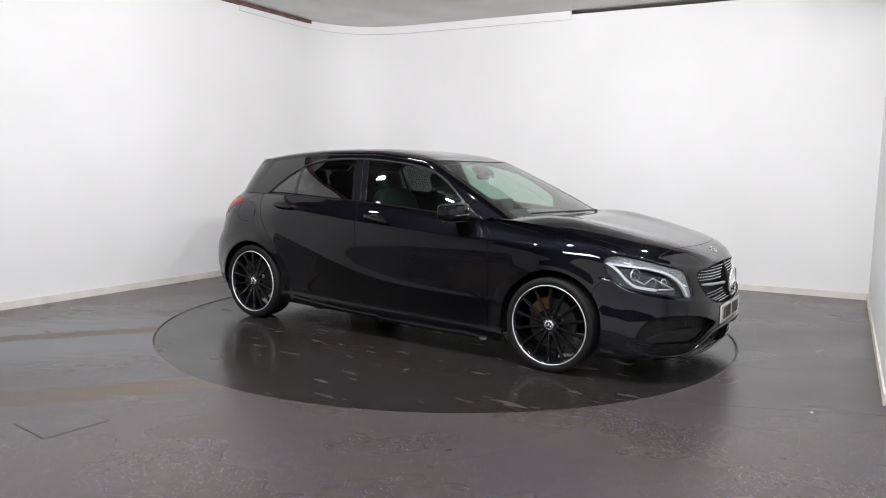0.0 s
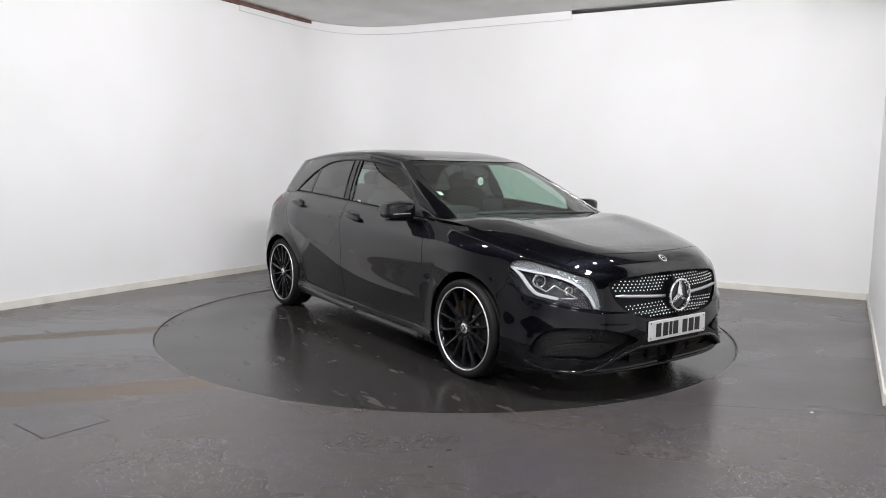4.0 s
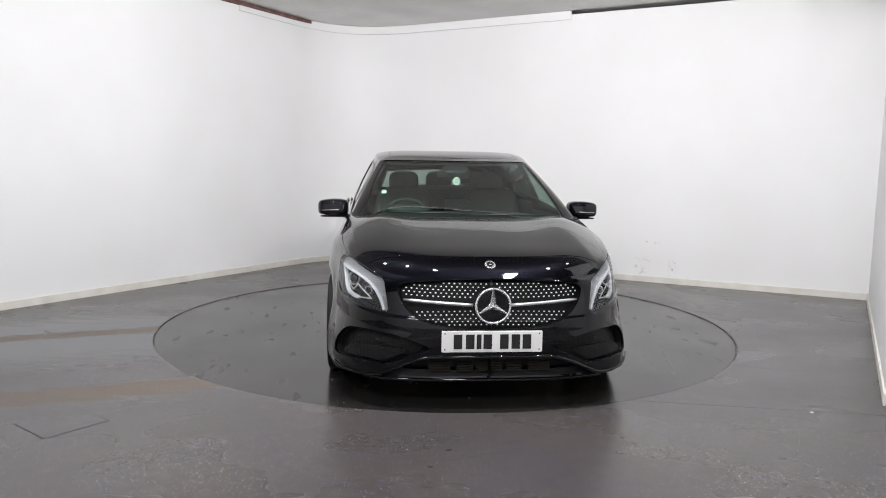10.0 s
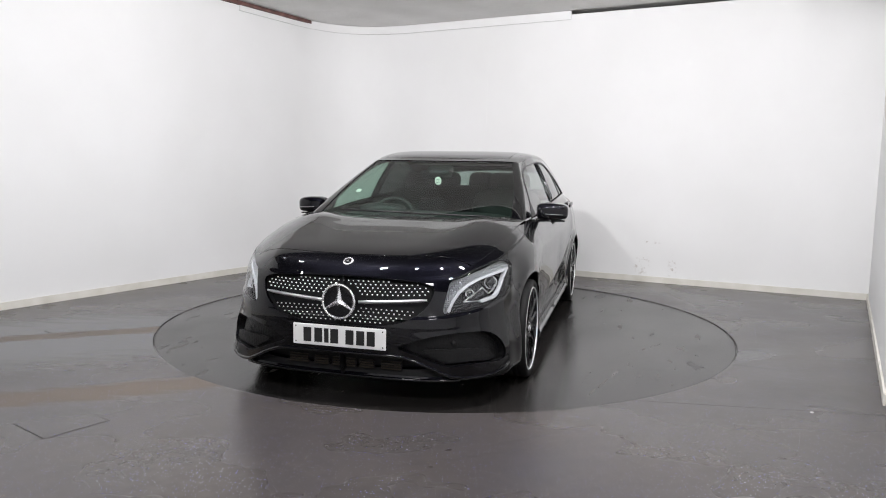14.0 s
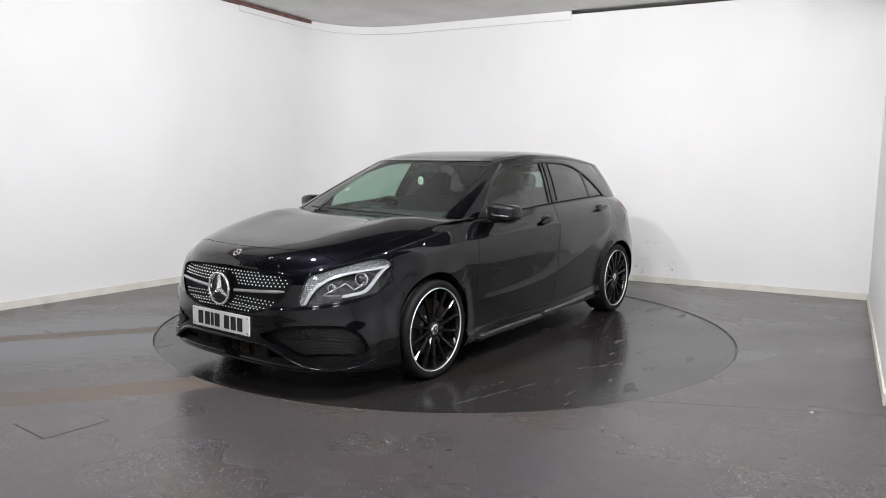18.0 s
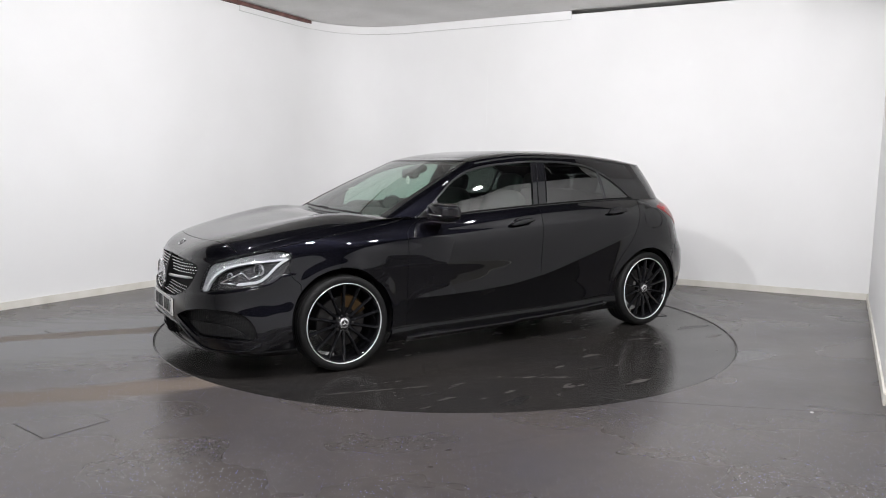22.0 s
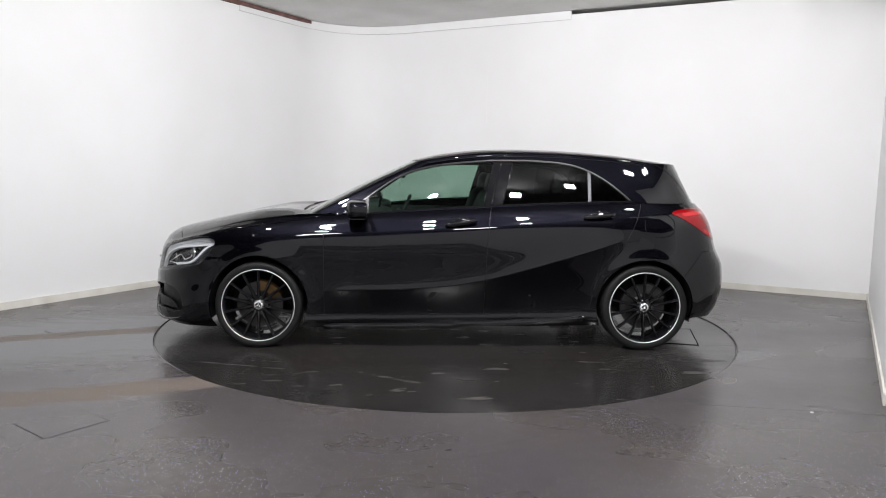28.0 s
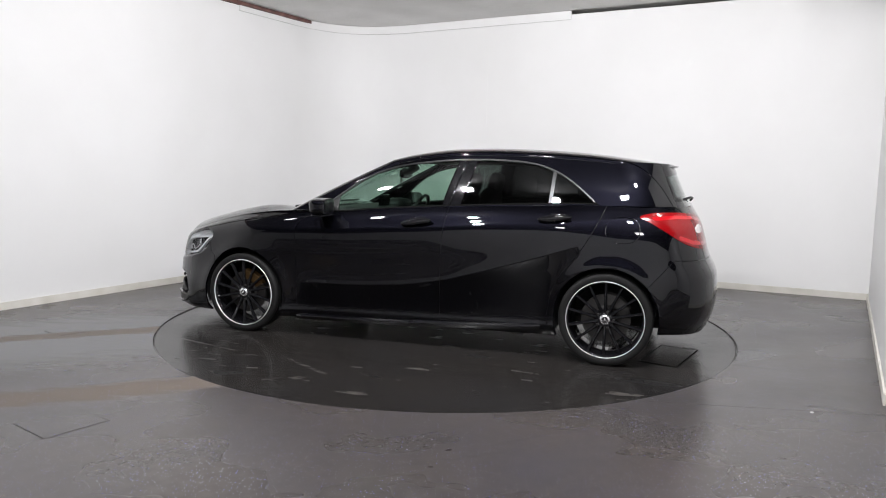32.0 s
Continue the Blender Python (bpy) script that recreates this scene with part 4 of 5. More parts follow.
both(cabin.pick(is_screen)).pushed(-0.004).rim(0.005).mesh("windscreen", SCREEN, car, "clear laminated windscreen")
both(cabin.pick(is_hatch)).pushed(-0.004).rim(0.004).mesh("rear_window", REAR_GLASS, car, "dark heated rear window")
both(cabin.pick(is_tail & ~is_hatch & (khs > G)).plus(tailgate_low)).rim(0.014).mesh("tailgate", PAINT, car)

BESIDE = cabin_sheet(280, 60).reshape(-1, 3)


def on_cabin(x, z):
    """The point of the left side of the glasshouse at x, z."""
    k = np.argmin((BESIDE[:, 0] - x) ** 2 + (BESIDE[:, 2] - z) ** 2 + 10 * (BESIDE[:, 1] < 0.4))
    return float(BESIDE[k, 1])


# ---- the roof ----
roof = Sheet.grid(roof_sheet(60, 110)).outward((-0.5, 0, 0.8))


def f_sunroof(V):
    return np.minimum(np.minimum(0.235 - 0.10 * np.abs(V[:, 1]) - V[:, 0], V[:, 0] + 0.95), 0.50 - np.abs(V[:, 1]))


roof = roof.band(f_sunroof, 0.003)
RC = f_sunroof(roof.middle())
both(roof.pick(RC < -0.003)).rim(0.01).mesh("roof", PAINT, car)
both(roof.pick(RC > 0.003)).rim(0.01).mesh("sunroof", ROOF_GLASS, car, "black glass sunroof panel")
gaps.append(roof.pick(np.abs(RC) <= 0.003).pushed(-0.006))
both(gaps[0].plus(*gaps[1:])).mesh("panel_joints", TRIM, car, "black rubber seals in the panel joints")


# ---- shapes for the car's smaller parts ----
def placed(bm, m):
    bmesh.ops.transform(bm, matrix=m, verts=bm.verts[:])
    return bm


def merged(*bms):
    out = bmesh.new()
    for b in bms:
        me = bpy.data.meshes.new("piece")
        b.to_mesh(me)
        b.free()
        out.from_mesh(me)
        bpy.data.meshes.remove(me)
    return out


def superbox(sx, sy, sz, p=4.0, n=8):
    """A rounded block: a cube swelled to a superellipsoid of power p."""
    bm = bmesh.new()
    bmesh.ops.create_cube(bm, size=2)
    bmesh.ops.subdivide_edges(bm, edges=bm.edges[:], cuts=n, use_grid_fill=True)
    for v in bm.verts:
        c = v.co
        k = (abs(c.x) ** p + abs(c.y) ** p + abs(c.z) ** p) ** (1 / p)
        v.co = (c.x / k * sx / 2, c.y / k * sy / 2, c.z / k * sz / 2)
    return bm


def tube(points, radius, sides=8, flat=1.0):
    """A round or flattened bar along points."""
    bm = bmesh.new()
    pts = [Vector(p) for p in points]
    rings = []
    for i, p in enumerate(pts):
        d = (pts[min(i + 1, len(pts) - 1)] - pts[max(i - 1, 0)]).normalized()
        up = Vector((0, 0, 1)) if abs(d.z) < 0.9 else Vector((0, 1, 0))
        a = d.cross(up).normalized()
        b = a.cross(d)
        r = radius[i] if isinstance(radius, (list, tuple)) else radius
        rings.append([bm.verts.new(p + a * r * math.cos(2 * math.pi * k / sides) + b * r * flat * math.sin(2 * math.pi * k / sides)) for k in range(sides)])
    for q, r in zip(rings, rings[1:]):
        for k in range(sides):
            bm.faces.new((q[k], q[(k + 1) % sides], r[(k + 1) % sides], r[k]))
    bm.faces.new(rings[0][::-1])
    bm.faces.new(rings[-1])
    return bm


def torus(R, r, steps=48, sides=10, axis="x"):
    bm = lathe([(R + r * math.cos(2 * math.pi * k / sides), r * math.sin(2 * math.pi * k / sides)) for k in range(sides)], steps, "z", close=True)
    if axis == "x":
        placed(bm, pose(0, 0, 0, 0, 90, 0))
    return bm


def disc(r, thick, steps=32):
    """A thin bevelled disc facing +x."""
    bm = lathe([(0.0003, thick), (r * 0.93, thick), (r, thick * 0.5), (r, 0), (0.0003, 0)], steps, "z")
    return placed(bm, pose(0, 0, 0, 0, 90, 0))


def spokes3(r, w, thick):
    """A tapered three-armed figure facing +x, one arm up."""
    bm = bmesh.new()
    for k in range(3):
        a = math.pi / 2 + k * 2 * math.pi / 3
        d, n = Vector((0, math.cos(a), math.sin(a))), Vector((0, -math.sin(a), math.cos(a)))
        ridge0, ridge1 = bm.verts.new((thick * 1.6, 0, 0)), bm.verts.new(d * r + Vector((thick, 0, 0)))
        l0, r0 = bm.verts.new(n * w + Vector((0, 0, 0)) - d * w * 0.5), bm.verts.new(n * -w - d * w * 0.5)
        l1, r1 = bm.verts.new(d * r + n * w * 0.16), bm.verts.new(d * r - n * w * 0.16)
        bm.faces.new((ridge0, l0, l1, ridge1))
        bm.faces.new((ridge0, ridge1, r1, r0))
        bm.faces.new((l0, r0, r1, l1))
    bmesh.ops.recalc_face_normals(bm, faces=bm.faces[:])
    return bm


def stroke(points, width, axes):
    """A field, positive within width(u) of an open line."""
    p = np.array(points, float)

    def field(V):
        u = axes(V)
        best = np.full(len(u), 1e9)
        for a, b in zip(p[:-1], p[1:]):
            d = b - a
            t = np.clip(((u - a) @ d) / (d @ d), 0, 1)
            best = np.minimum(best, np.linalg.norm(u - a - t[:, None] * d, axis=1))
        return width(u[:, 0]) - best
    return field


BASE = Sheet.grid(side_sheet(360, 130)).outward((0, 0, 0.6))


def on_flank(x, z):
    """The point and the normal of the car's left flank at x, z."""
    k = np.argmin((BASE.V[:, 0] - x) ** 2 + (BASE.V[:, 2] - z) ** 2)
    v, n = BASE.V[k], BASE.N[k]
    return Vector((x, v[1] - ((x - v[0]) * n[0] + (z - v[2]) * n[2]) / n[1], z)), Vector(n)


FACE = np.where(BASE.V[:, 0] > 1.8)[0]


def on_face(y, z):
    """The point and the normal of the car's nose at y, z."""
    k = FACE[np.argmin((BASE.V[FACE, 1] - abs(y)) ** 2 + (BASE.V[FACE, 2] - z) ** 2)]
    v, n = BASE.V[k], BASE.N[k]
    s = 1 if y >= 0 else -1
    return Vector((v[0] - ((abs(y) - v[1]) * n[1] + (z - v[2]) * n[2]) / n[0], y, z)), Vector((n[0], n[1] * s, n[2]))


def recess(mask, depth, name, mat, parent=None, label=""):
    s = both(side.pick(mask))
    wall = s.rim(depth)
    wall = Sheet(wall.V, wall.N, wall.F[len(s.F):])
    wall.N = -wall.N
    wall.F = wall.F[:, ::-1]
    return s.pushed(-depth).plus(wall).mesh(name, mat, parent or car, label)


# ---- grille ----
grille = recess(grille_at, 0.045, "grille", DEEP, label="black radiator grille with rows of silver studs")
studs = bmesh.new()
for i in range(-17, 18):
    for j in range(-8, 9):
        y = i * 0.0278 + (0.0139 if j % 2 else 0)
        z = 0.565 + j * 0.0172 + 0.05 * abs(y) ** 2 * (1 if j > 0 else -1.2)
        if abs(j) <= 1 and abs(y) > 0.09 or math.hypot(y, z - 0.562) < 0.098:
            continue
        if GRILLE(np.array([[2.2, y, z]]))[0] < 0.012 or abs(y) > 0.462:
            continue
        p, n = on_face(y, z)
        p = p - n * 0.012
        h = 0.0050
        w = 0.0048 + 0.0008 * abs(y) / 0.5
        tip = studs.verts.new(p + Vector((0.006, 0, 0)))
        ring = [studs.verts.new(p + Vector((0, a, b))) for a, b in ((w, 0), (w * 0.6, h * 0.7), (-w * 0.6, h * 0.7), (-w, 0), (-w * 0.6, -h * 0.7), (w * 0.6, -h * 0.7))]
        back = studs.verts.new(p - Vector((0.004, 0, 0)))
        for k in range(6):
            studs.faces.new((tip, ring[k], ring[(k + 1) % 6]))
            studs.faces.new((back, ring[(k + 1) % 6], ring[k]))
bmesh.ops.recalc_face_normals(studs, faces=studs.faces[:])
tagged(part("studs", studs, STUD, grille, "small silver studs"), kind="stuff")
for s in (1, -1):
    pts = []
    for k in range(9):
        y = s * (0.10 + 0.355 * k / 8)
        p, n = on_face(y, 0.560 + 0.022 * k / 8)
        pts.append(p + n * 0.002)
    part("crossbar", tube(pts, [0.009] * 8 + [0.005], 10, 1.0), SATIN, grille, "satin silver crossbar", smooth=True)
emblem = part("emblem", placed(torus(0.0885, 0.0065, 56, 12), pose(2.240, 0, 0.562)), CHROME, car, "chrome ring emblem with three arms", smooth=True)
part("arms", placed(spokes3(0.086, 0.019, 0.014), pose(2.234, 0, 0.562)), CHROME, emblem)
part("backing_plate", placed(disc(0.084, 0.004, 48), pose(2.226, 0, 0.562)), GLOSS, emblem)
badge = part("bonnet_badge", placed(disc(0.028, 0.004), pose(2.108, 0, 0.757, 0, -52, 0)), CHROME, car, "round silver bonnet badge", smooth=False)
part("badge_centre", placed(disc(0.019, 0.005), pose(2.1085, 0, 0.7575, 0, -52, 0)), GLOSS, badge)
part("badge_arms", placed(spokes3(0.018, 0.004, 0.002), pose(2.1115, 0, 0.7605, 0, -52, 0)), CHROME, badge)

# ---- number plate, its characters as plain bars ----
plate = part("number_plate", box(2.230, 2.238, -0.262, 0.262, 0.320, 0.432, 0.003), PLATE, car, "white number plate")
for k, y in enumerate((-0.178, -0.115, -0.069, -0.024, 0.062, 0.122, 0.180)):
    w = 0.012 if k == 2 else 0.022
    part("character_bar", box(2.2375, 2.2405, y - w, y + w, 0.338, 0.414), BARS, plate)
for y in (-0.245, 0.245):
    for z in (0.335, 0.418):
        part("plate_screw", placed(disc(0.004, 0.002, 10), pose(2.238, y, z)), BARS, plate)

# ---- air intakes ----
for sgn in (1, -1):
    s = side.pick(intake_at)
    s = s if sgn > 0 else s.mirrored()
    wall = s.rim(0.05)
    wall = Sheet(wall.V, -wall.N, wall.F[len(s.F):][:, ::-1])
    intake = s.pushed(-0.05).plus(wall).mesh("side_intake", MESHED, car, "matt black bumper intake with honeycomb insert")
    s = side.pick(intake_at).cut(INSERT)
    s = s.pick(INSERT(s.middle()) > 0)
    s = (s if sgn > 0 else s.mirrored()).pushed(-0.022)
    s.rim(0.012).mesh("mesh_insert", MESHED, intake, "black honeycomb panel")
    q, n = on_face(sgn * 0.60, 0.36)
    sensor = part("parking_sensor", placed(disc(0.013, 0.006, 20), pose(*(q - n * 0.03))), TRIM, intake, smooth=True)
lower = recess(lower_at, 0.060, "lower_intake", DEEP, label="gloss black lower air intake with slatted vents")
for y0, y1 in ((-0.325, -0.205), (-0.175, -0.085), (-0.07, -0.01), (0.01, 0.07), (0.085, 0.175), (0.205, 0.325)):
    k = abs(y0 + y1) / 2
    x = on_face(k, 0.23)[0].x - 0.057
    part("vent", box(x - 0.006, x + 0.003, y0, y1, 0.196, 0.268, 0.002), DEEP, lower)
    for z in (0.206, 0.219, 0.232, 0.245):
        part("slat", box(x, x + 0.010, y0 + 0.006, y1 - 0.006, z - 0.0032, z + 0.0032), RADIATOR, lower)
half_blade = [(0.17, 0.293), (0.30, 0.292), (0.36, 0.283), (0.41, 0.266), (0.464, 0.243), (0.53, 0.209), (0.585, 0.184), (0.64, 0.174), (0.70, 0.172), (0.77, 0.177), (0.812, 0.190), (0.836, 0.218)]
blade = [(-y, z) for y, z in half_blade[::-1]] + [(0.0, 0.293)] + half_blade
blade = [on_face(y, z)[0] + on_face(y, z)[1] * 0.001 for y, z in blade]
part("splitter_blade", tube(blade, 0.0095, 12, 1.0), PAINT, car, "gloss black bumper blade", smooth=True)
lip = [on_face(y, 0.156)[0] + Vector((0.016, 0, 0)) for y in np.linspace(-0.62, 0.62, 31)]
part("lip", tube(lip, 0.009, 10), PAINT, car, smooth=True)

# ---- headlamps ----
DRL = stroke([(0.885, 0.708), (1.05, 0.698), (1.19, 0.690), (1.29, 0.675), (1.37, 0.656), (1.455, 0.619), (1.515, 0.571), (1.55, 0.526)], lambda u: 0.0048 + 0.0035 * np.clip((u - 1.2) / 0.3, 0, 1), corner_view)
HOOK = stroke([(0.89, 0.708), (0.925, 0.69), (0.959, 0.668), (1.015, 0.617), (1.06, 0.588), (1.10, 0.575), (1.25, 0.562)], lambda u: 0.0068 + 0 * u, corner_view)
drl_line = spline([(0.85, 0.712), (1.05, 0.698), (1.19, 0.690), (1.29, 0.675), (1.37, 0.656), (1.455, 0.619), (1.515, 0.571), (1.60, 0.48)])


def f_over(V):
    return V[:, 2] - drl_line(V[:, 0] - V[:, 1])


eye = side.pick(lamp_at)
eye_cut = eye.cut(DRL).cut(HOOK).cut(f_over).cut(lambda V: LAMP(V) - 0.006)
EC = eye_cut.middle()
strip_at, hook_at = DRL(EC) > 0, HOOK(EC) > 0
for sgn in (1, -1):
    def half(s):
        return s if sgn > 0 else s.mirrored()
    wall = eye.rim(0.07)
    wall = Sheet(wall.V, -wall.N, wall.F[len(eye.F):][:, ::-1])
    lamp = half(eye.pushed(-0.07).plus(wall)).mesh("headlamp", LAMPBOX, car, "headlamp with clear lens and white light guides")
    half(eye.pushed(-0.001)).rim(0.003).mesh("lens", CLEAR, lamp, "clear plastic lens")
    half(eye_cut.pick(strip_at | hook_at).pushed(-0.016)).rim(0.02).mesh("light_guide", GUIDE, lamp, "white light guide")
    half(eye_cut.pick((f_over(EC) > 0) & ~strip_at & (LAMP(EC) > 0.006)).pushed(-0.022)).rim(0.02).mesh("reflector", FACET, lamp, "faceted silver reflector")
    for u, z, r in ((1.095, 0.648, 0.033), (1.335, 0.607, 0.020)):
        k = np.argmin((eye.V[:, 0] - eye.V[:, 1] - u) ** 2 + (eye.V[:, 2] - z) ** 2)
        v, n = Vector(eye.V[k]), Vector(eye.N[k])
        aim = (Vector((1, 0.35, 0)) + n * 0.3).normalized()
        spot = Matrix.Translation(v - n * 0.045) @ aim.to_track_quat("X", "Z").to_matrix().to_4x4()
        if sgn < 0:
            spot = Matrix.Diagonal((1, -1, 1, 1)) @ spot @ Matrix.Diagonal((1, -1, 1, 1))
        part("projector_ring", placed(torus(r, 0.006, 32, 8), spot), CHROME, lamp, smooth=True)
        part("projector", placed(superbox(r * 1.3, r * 1.85, r * 1.85, 2.0, 6), spot), PROJECTOR, lamp, "dark projector lens", smooth=True)
    for u0, z0, u1, z1 in ((1.27, 0.566, 1.41, 0.569), (1.41, 0.569, 1.272, 0.617), (1.272, 0.617, 1.225, 0.632), (1.225, 0.632, 1.155, 0.596), (1.155, 0.596, 1.099, 0.614), (1.099, 0.614, 1.072, 0.663)):
        ends = []
        for u, z in ((u0, z0), (u1, z1)):
            k = np.argmin((eye.V[:, 0] - eye.V[:, 1] - u) ** 2 + (eye.V[:, 2] - z) ** 2)
            q = Vector(eye.V[k]) - Vector(eye.N[k]) * 0.025
            ends.append(Vector((q.x, q.y * sgn, q.z)))
        part("bezel_blade", tube(ends, 0.0035, 6), SATIN, lamp, smooth=True)

# ---- tail lamps ----
WHITE_LENS = outline([(1.26, 0.862), (1.26, 0.912), (1.45, 0.920), (1.45, 0.870)], tail_view, 1)
rear_eye = side.pick(tail_at).cut(WHITE_LENS)
RE = WHITE_LENS(rear_eye.middle())
STRIP_A = stroke([(0.84, 0.958), (1.05, 0.968), (1.30, 0.960), (1.56, 0.932)], lambda u: 0.010 + 0 * u, tail_view)
STRIP_B = stroke([(1.02, 0.842), (1.16, 0.812), (1.32, 0.800), (1.56, 0.802)], lambda u: 0.012 + 0 * u, tail_view)
glow = rear_eye.cut(STRIP_A).cut(STRIP_B)
glow_at = glow.middle()
glow = glow.pick((STRIP_A(glow_at) > 0) | (STRIP_B(glow_at) > 0))
for sgn in (1, -1):
    def half(s):
        return s if sgn > 0 else s.mirrored()
    half(rear_eye).pushed(-0.03).mesh("lamp_back", TRIM, car)
    half(glow).pushed(0.0045).rim(0.006).mesh("light_strip", RED_STRIP, car, "bright red light strips in the tail lamp")
    tail = half(rear_eye.pick(RE < 0)).pushed(0.003).rim(0.02).mesh("tail_lamp", RED, car, "red tail lamp lens")
    half(rear_eye.pick(RE >= 0)).pushed(0.003).rim(0.01).mesh("reversing_lens", WHITELENS, tail, "clear reversing lens")

# ---- wheels, built for the left side with the axle along y ----
def wheel_at_corner(x, sgn):
    out, up = (0.784, 0.2985) if x > 0 else (0.778, 0.303)
    m = pose(x, out, up) if sgn > 0 else pose(x, -out, up, 0, 0, 180)
    rim = part("wheel", lathe([(0.246, 0.094), (0.238, 0.090), (0.232, 0.07), (0.222, 0.03), (0.218, -0.09), (0.246, -0.104)], 72), GLOSS, car, "multi-spoke gloss black alloy wheel", smooth=True)
    rim.matrix_basis = m
    part("rim_edge", lathe([(0.2470, 0.092), (0.2476, 0.0995), (0.2490, 0.1010), (0.2504, 0.1003), (0.2518, 0.094)], 96), SILVER, rim, "bright machined rim edge", smooth=True)
    prof = [(0.250, 0.090), (0.256, 0.097), (0.266, 0.101), (0.284, 0.102), (0.298, 0.099), (0.3055, 0.093), (0.3095, 0.084), (0.3110, 0.070)]
    for g0 in (0.052, 0.018, -0.018, -0.052):
        prof += [(0.3118, g0 + 0.006), (0.3050, g0 + 0.004), (0.3050, g0 - 0.004), (0.3118, g0 - 0.006)]
    prof += [(0.3110, -0.07), (0.3055, -0.096), (0.29, -0.11), (0.25, -0.104)]
    for k in range(5):
        t = 2 * math.pi * (k + 0.5) / 5
        part("wheel_bolt", placed(disc(0.008, 0.014, 10), pose(0.056 * math.cos(t), 0.078, 0.056 * math.sin(t), 0, 0, 90)), BRAKE, rim)
    prof = [(0.25 + (r - 0.25) * (up - 0.25) / 0.0618, h) for r, h in prof]
    part("tyre", lathe(prof, 96), RUBBER, rim, "black low-profile tyre", smooth=True)
    bm = bmesh.new()
    for r, w, y, d in ((0.045, 0.013, 0.078, 0.030), (0.10, 0.0095, 0.085, 0.026), (0.17, 0.0085, 0.090, 0.024), (0.241, 0.0110, 0.094, 0.028)):
        for sx, dy in ((-0.35, 0), (0.35, 0), (1, -d * 0.35), (1, -d), (-1, -d), (-1, -d * 0.35)):
            bm.verts.new((sx * w, y + dy, r))
    bm.verts.ensure_lookup_table()
    for k in range(3):
        for j in range(6):
            a, b = k * 6 + j, k * 6 + (j + 1) % 6
            bm.faces.new((bm.verts[a], bm.verts[b], bm.verts[b + 6], bm.verts[a + 6]))
    bmesh.ops.recalc_face_normals(bm, faces=bm.faces[:])
    first = part("spoke", bm, GLOSS, rim)
    for k in range(1, 14):
        o = new("spoke", first.data)
        o.parent = rim
        o.matrix_basis = pose(0, 0, 0, 0, 360 / 14 * k, 0)
    part("hub", lathe([(0.0003, 0.082), (0.036, 0.082), (0.060, 0.070), (0.064, 0.04), (0.0003, 0.04)], 40), GLOSS, rim, smooth=True)
    cap = lathe([(0.0003, 0.088), (0.024, 0.088), (0.031, 0.0855), (0.033, 0.08)], 36)
    part("hub_cap", cap, CHROME, rim, "silver hub cap", smooth=True)
    part("cap_centre", lathe([(0.0003, 0.0895), (0.0195, 0.0895), (0.021, 0.087)], 30), GLOSS, rim)
    part("cap_arms", placed(spokes3(0.020, 0.005, 0.002), pose(0, 0.0895, 0, 0, 0, 90)), CHROME, rim)
    part("brake_disc", lathe([(0.07, 0.045), (0.085, 0.030), (0.158, 0.030), (0.158, 0.006), (0.05, 0.006)], 48), BRAKE, rim, "grey brake disc", smooth=False)
    bm = bmesh.new()
    back = -1 if sgn > 0 else 1
    rows = []
    for k in range(9):
        a = math.radians(25 + 65 * k / 8)
        rows.append([bm.verts.new((back * r * math.cos(a), y, r * math.sin(a))) for r, y in ((0.095, 0.03), (0.10, 0.058), (0.165, 0.058), (0.178, 0.03))])
    for p, q in zip(rows, rows[1:]):
        for j in range(4):
            bm.faces.new((p[j], p[(j + 1) % 4], q[(j + 1) % 4], q[j]))
    bm.faces.new(rows[0])
    bm.faces.new(rows[-1][::-1])
    bmesh.ops.recalc_face_normals(bm, faces=bm.faces[:])
    part("brake_caliper", bm, CALIPER if x > 0 else BRAKE, rim, "bronze brown brake caliper" if x > 0 else "")
    liner = bmesh.new()
    arc = []
    for k in range(25):
        a = math.radians(-18 + 216 * k / 24)
        arc.append([liner.verts.new((x + (ARCH + 0.005) * math.cos(a), sgn * y, 0.306 + (ARCH + 0.005) * math.sin(a))) for y in (0.50, 0.845)])
    for p, q in zip(arc, arc[1:]):
        liner.faces.new((p[0], p[1], q[1], q[0]))
    cover = [p[0] for p in arc]
    liner.faces.new(cover)
    part("wheel_arch_liner", liner, TRIM, car, "black plastic wheel arch liner", smooth=True)


for x in (1.35, -1.35):
    for sgn in (1, -1):
        wheel_at_corner(x, sgn)

# ---- underbody ----
part("underbody", merged(box(-1.0, 1.0, -0.80, 0.80, 0.185, 0.235, 0.02), box(1.0, 2.08, -0.50, 0.50, 0.18, 0.24, 0.02), box(-1.98, -1.0, -0.50, 0.50, 0.22, 0.28, 0.02)), TRIM, car, "dark underbody panels")
for x, s in ((-0.75, 1), (-0.75, -1), (0.62, 1), (0.62, -1)):
    part("jack_point", box(x - 0.05, x + 0.05, s * 0.70 - 0.03, s * 0.70 + 0.03, 0.12, 0.19, 0.01), TRIM, car)

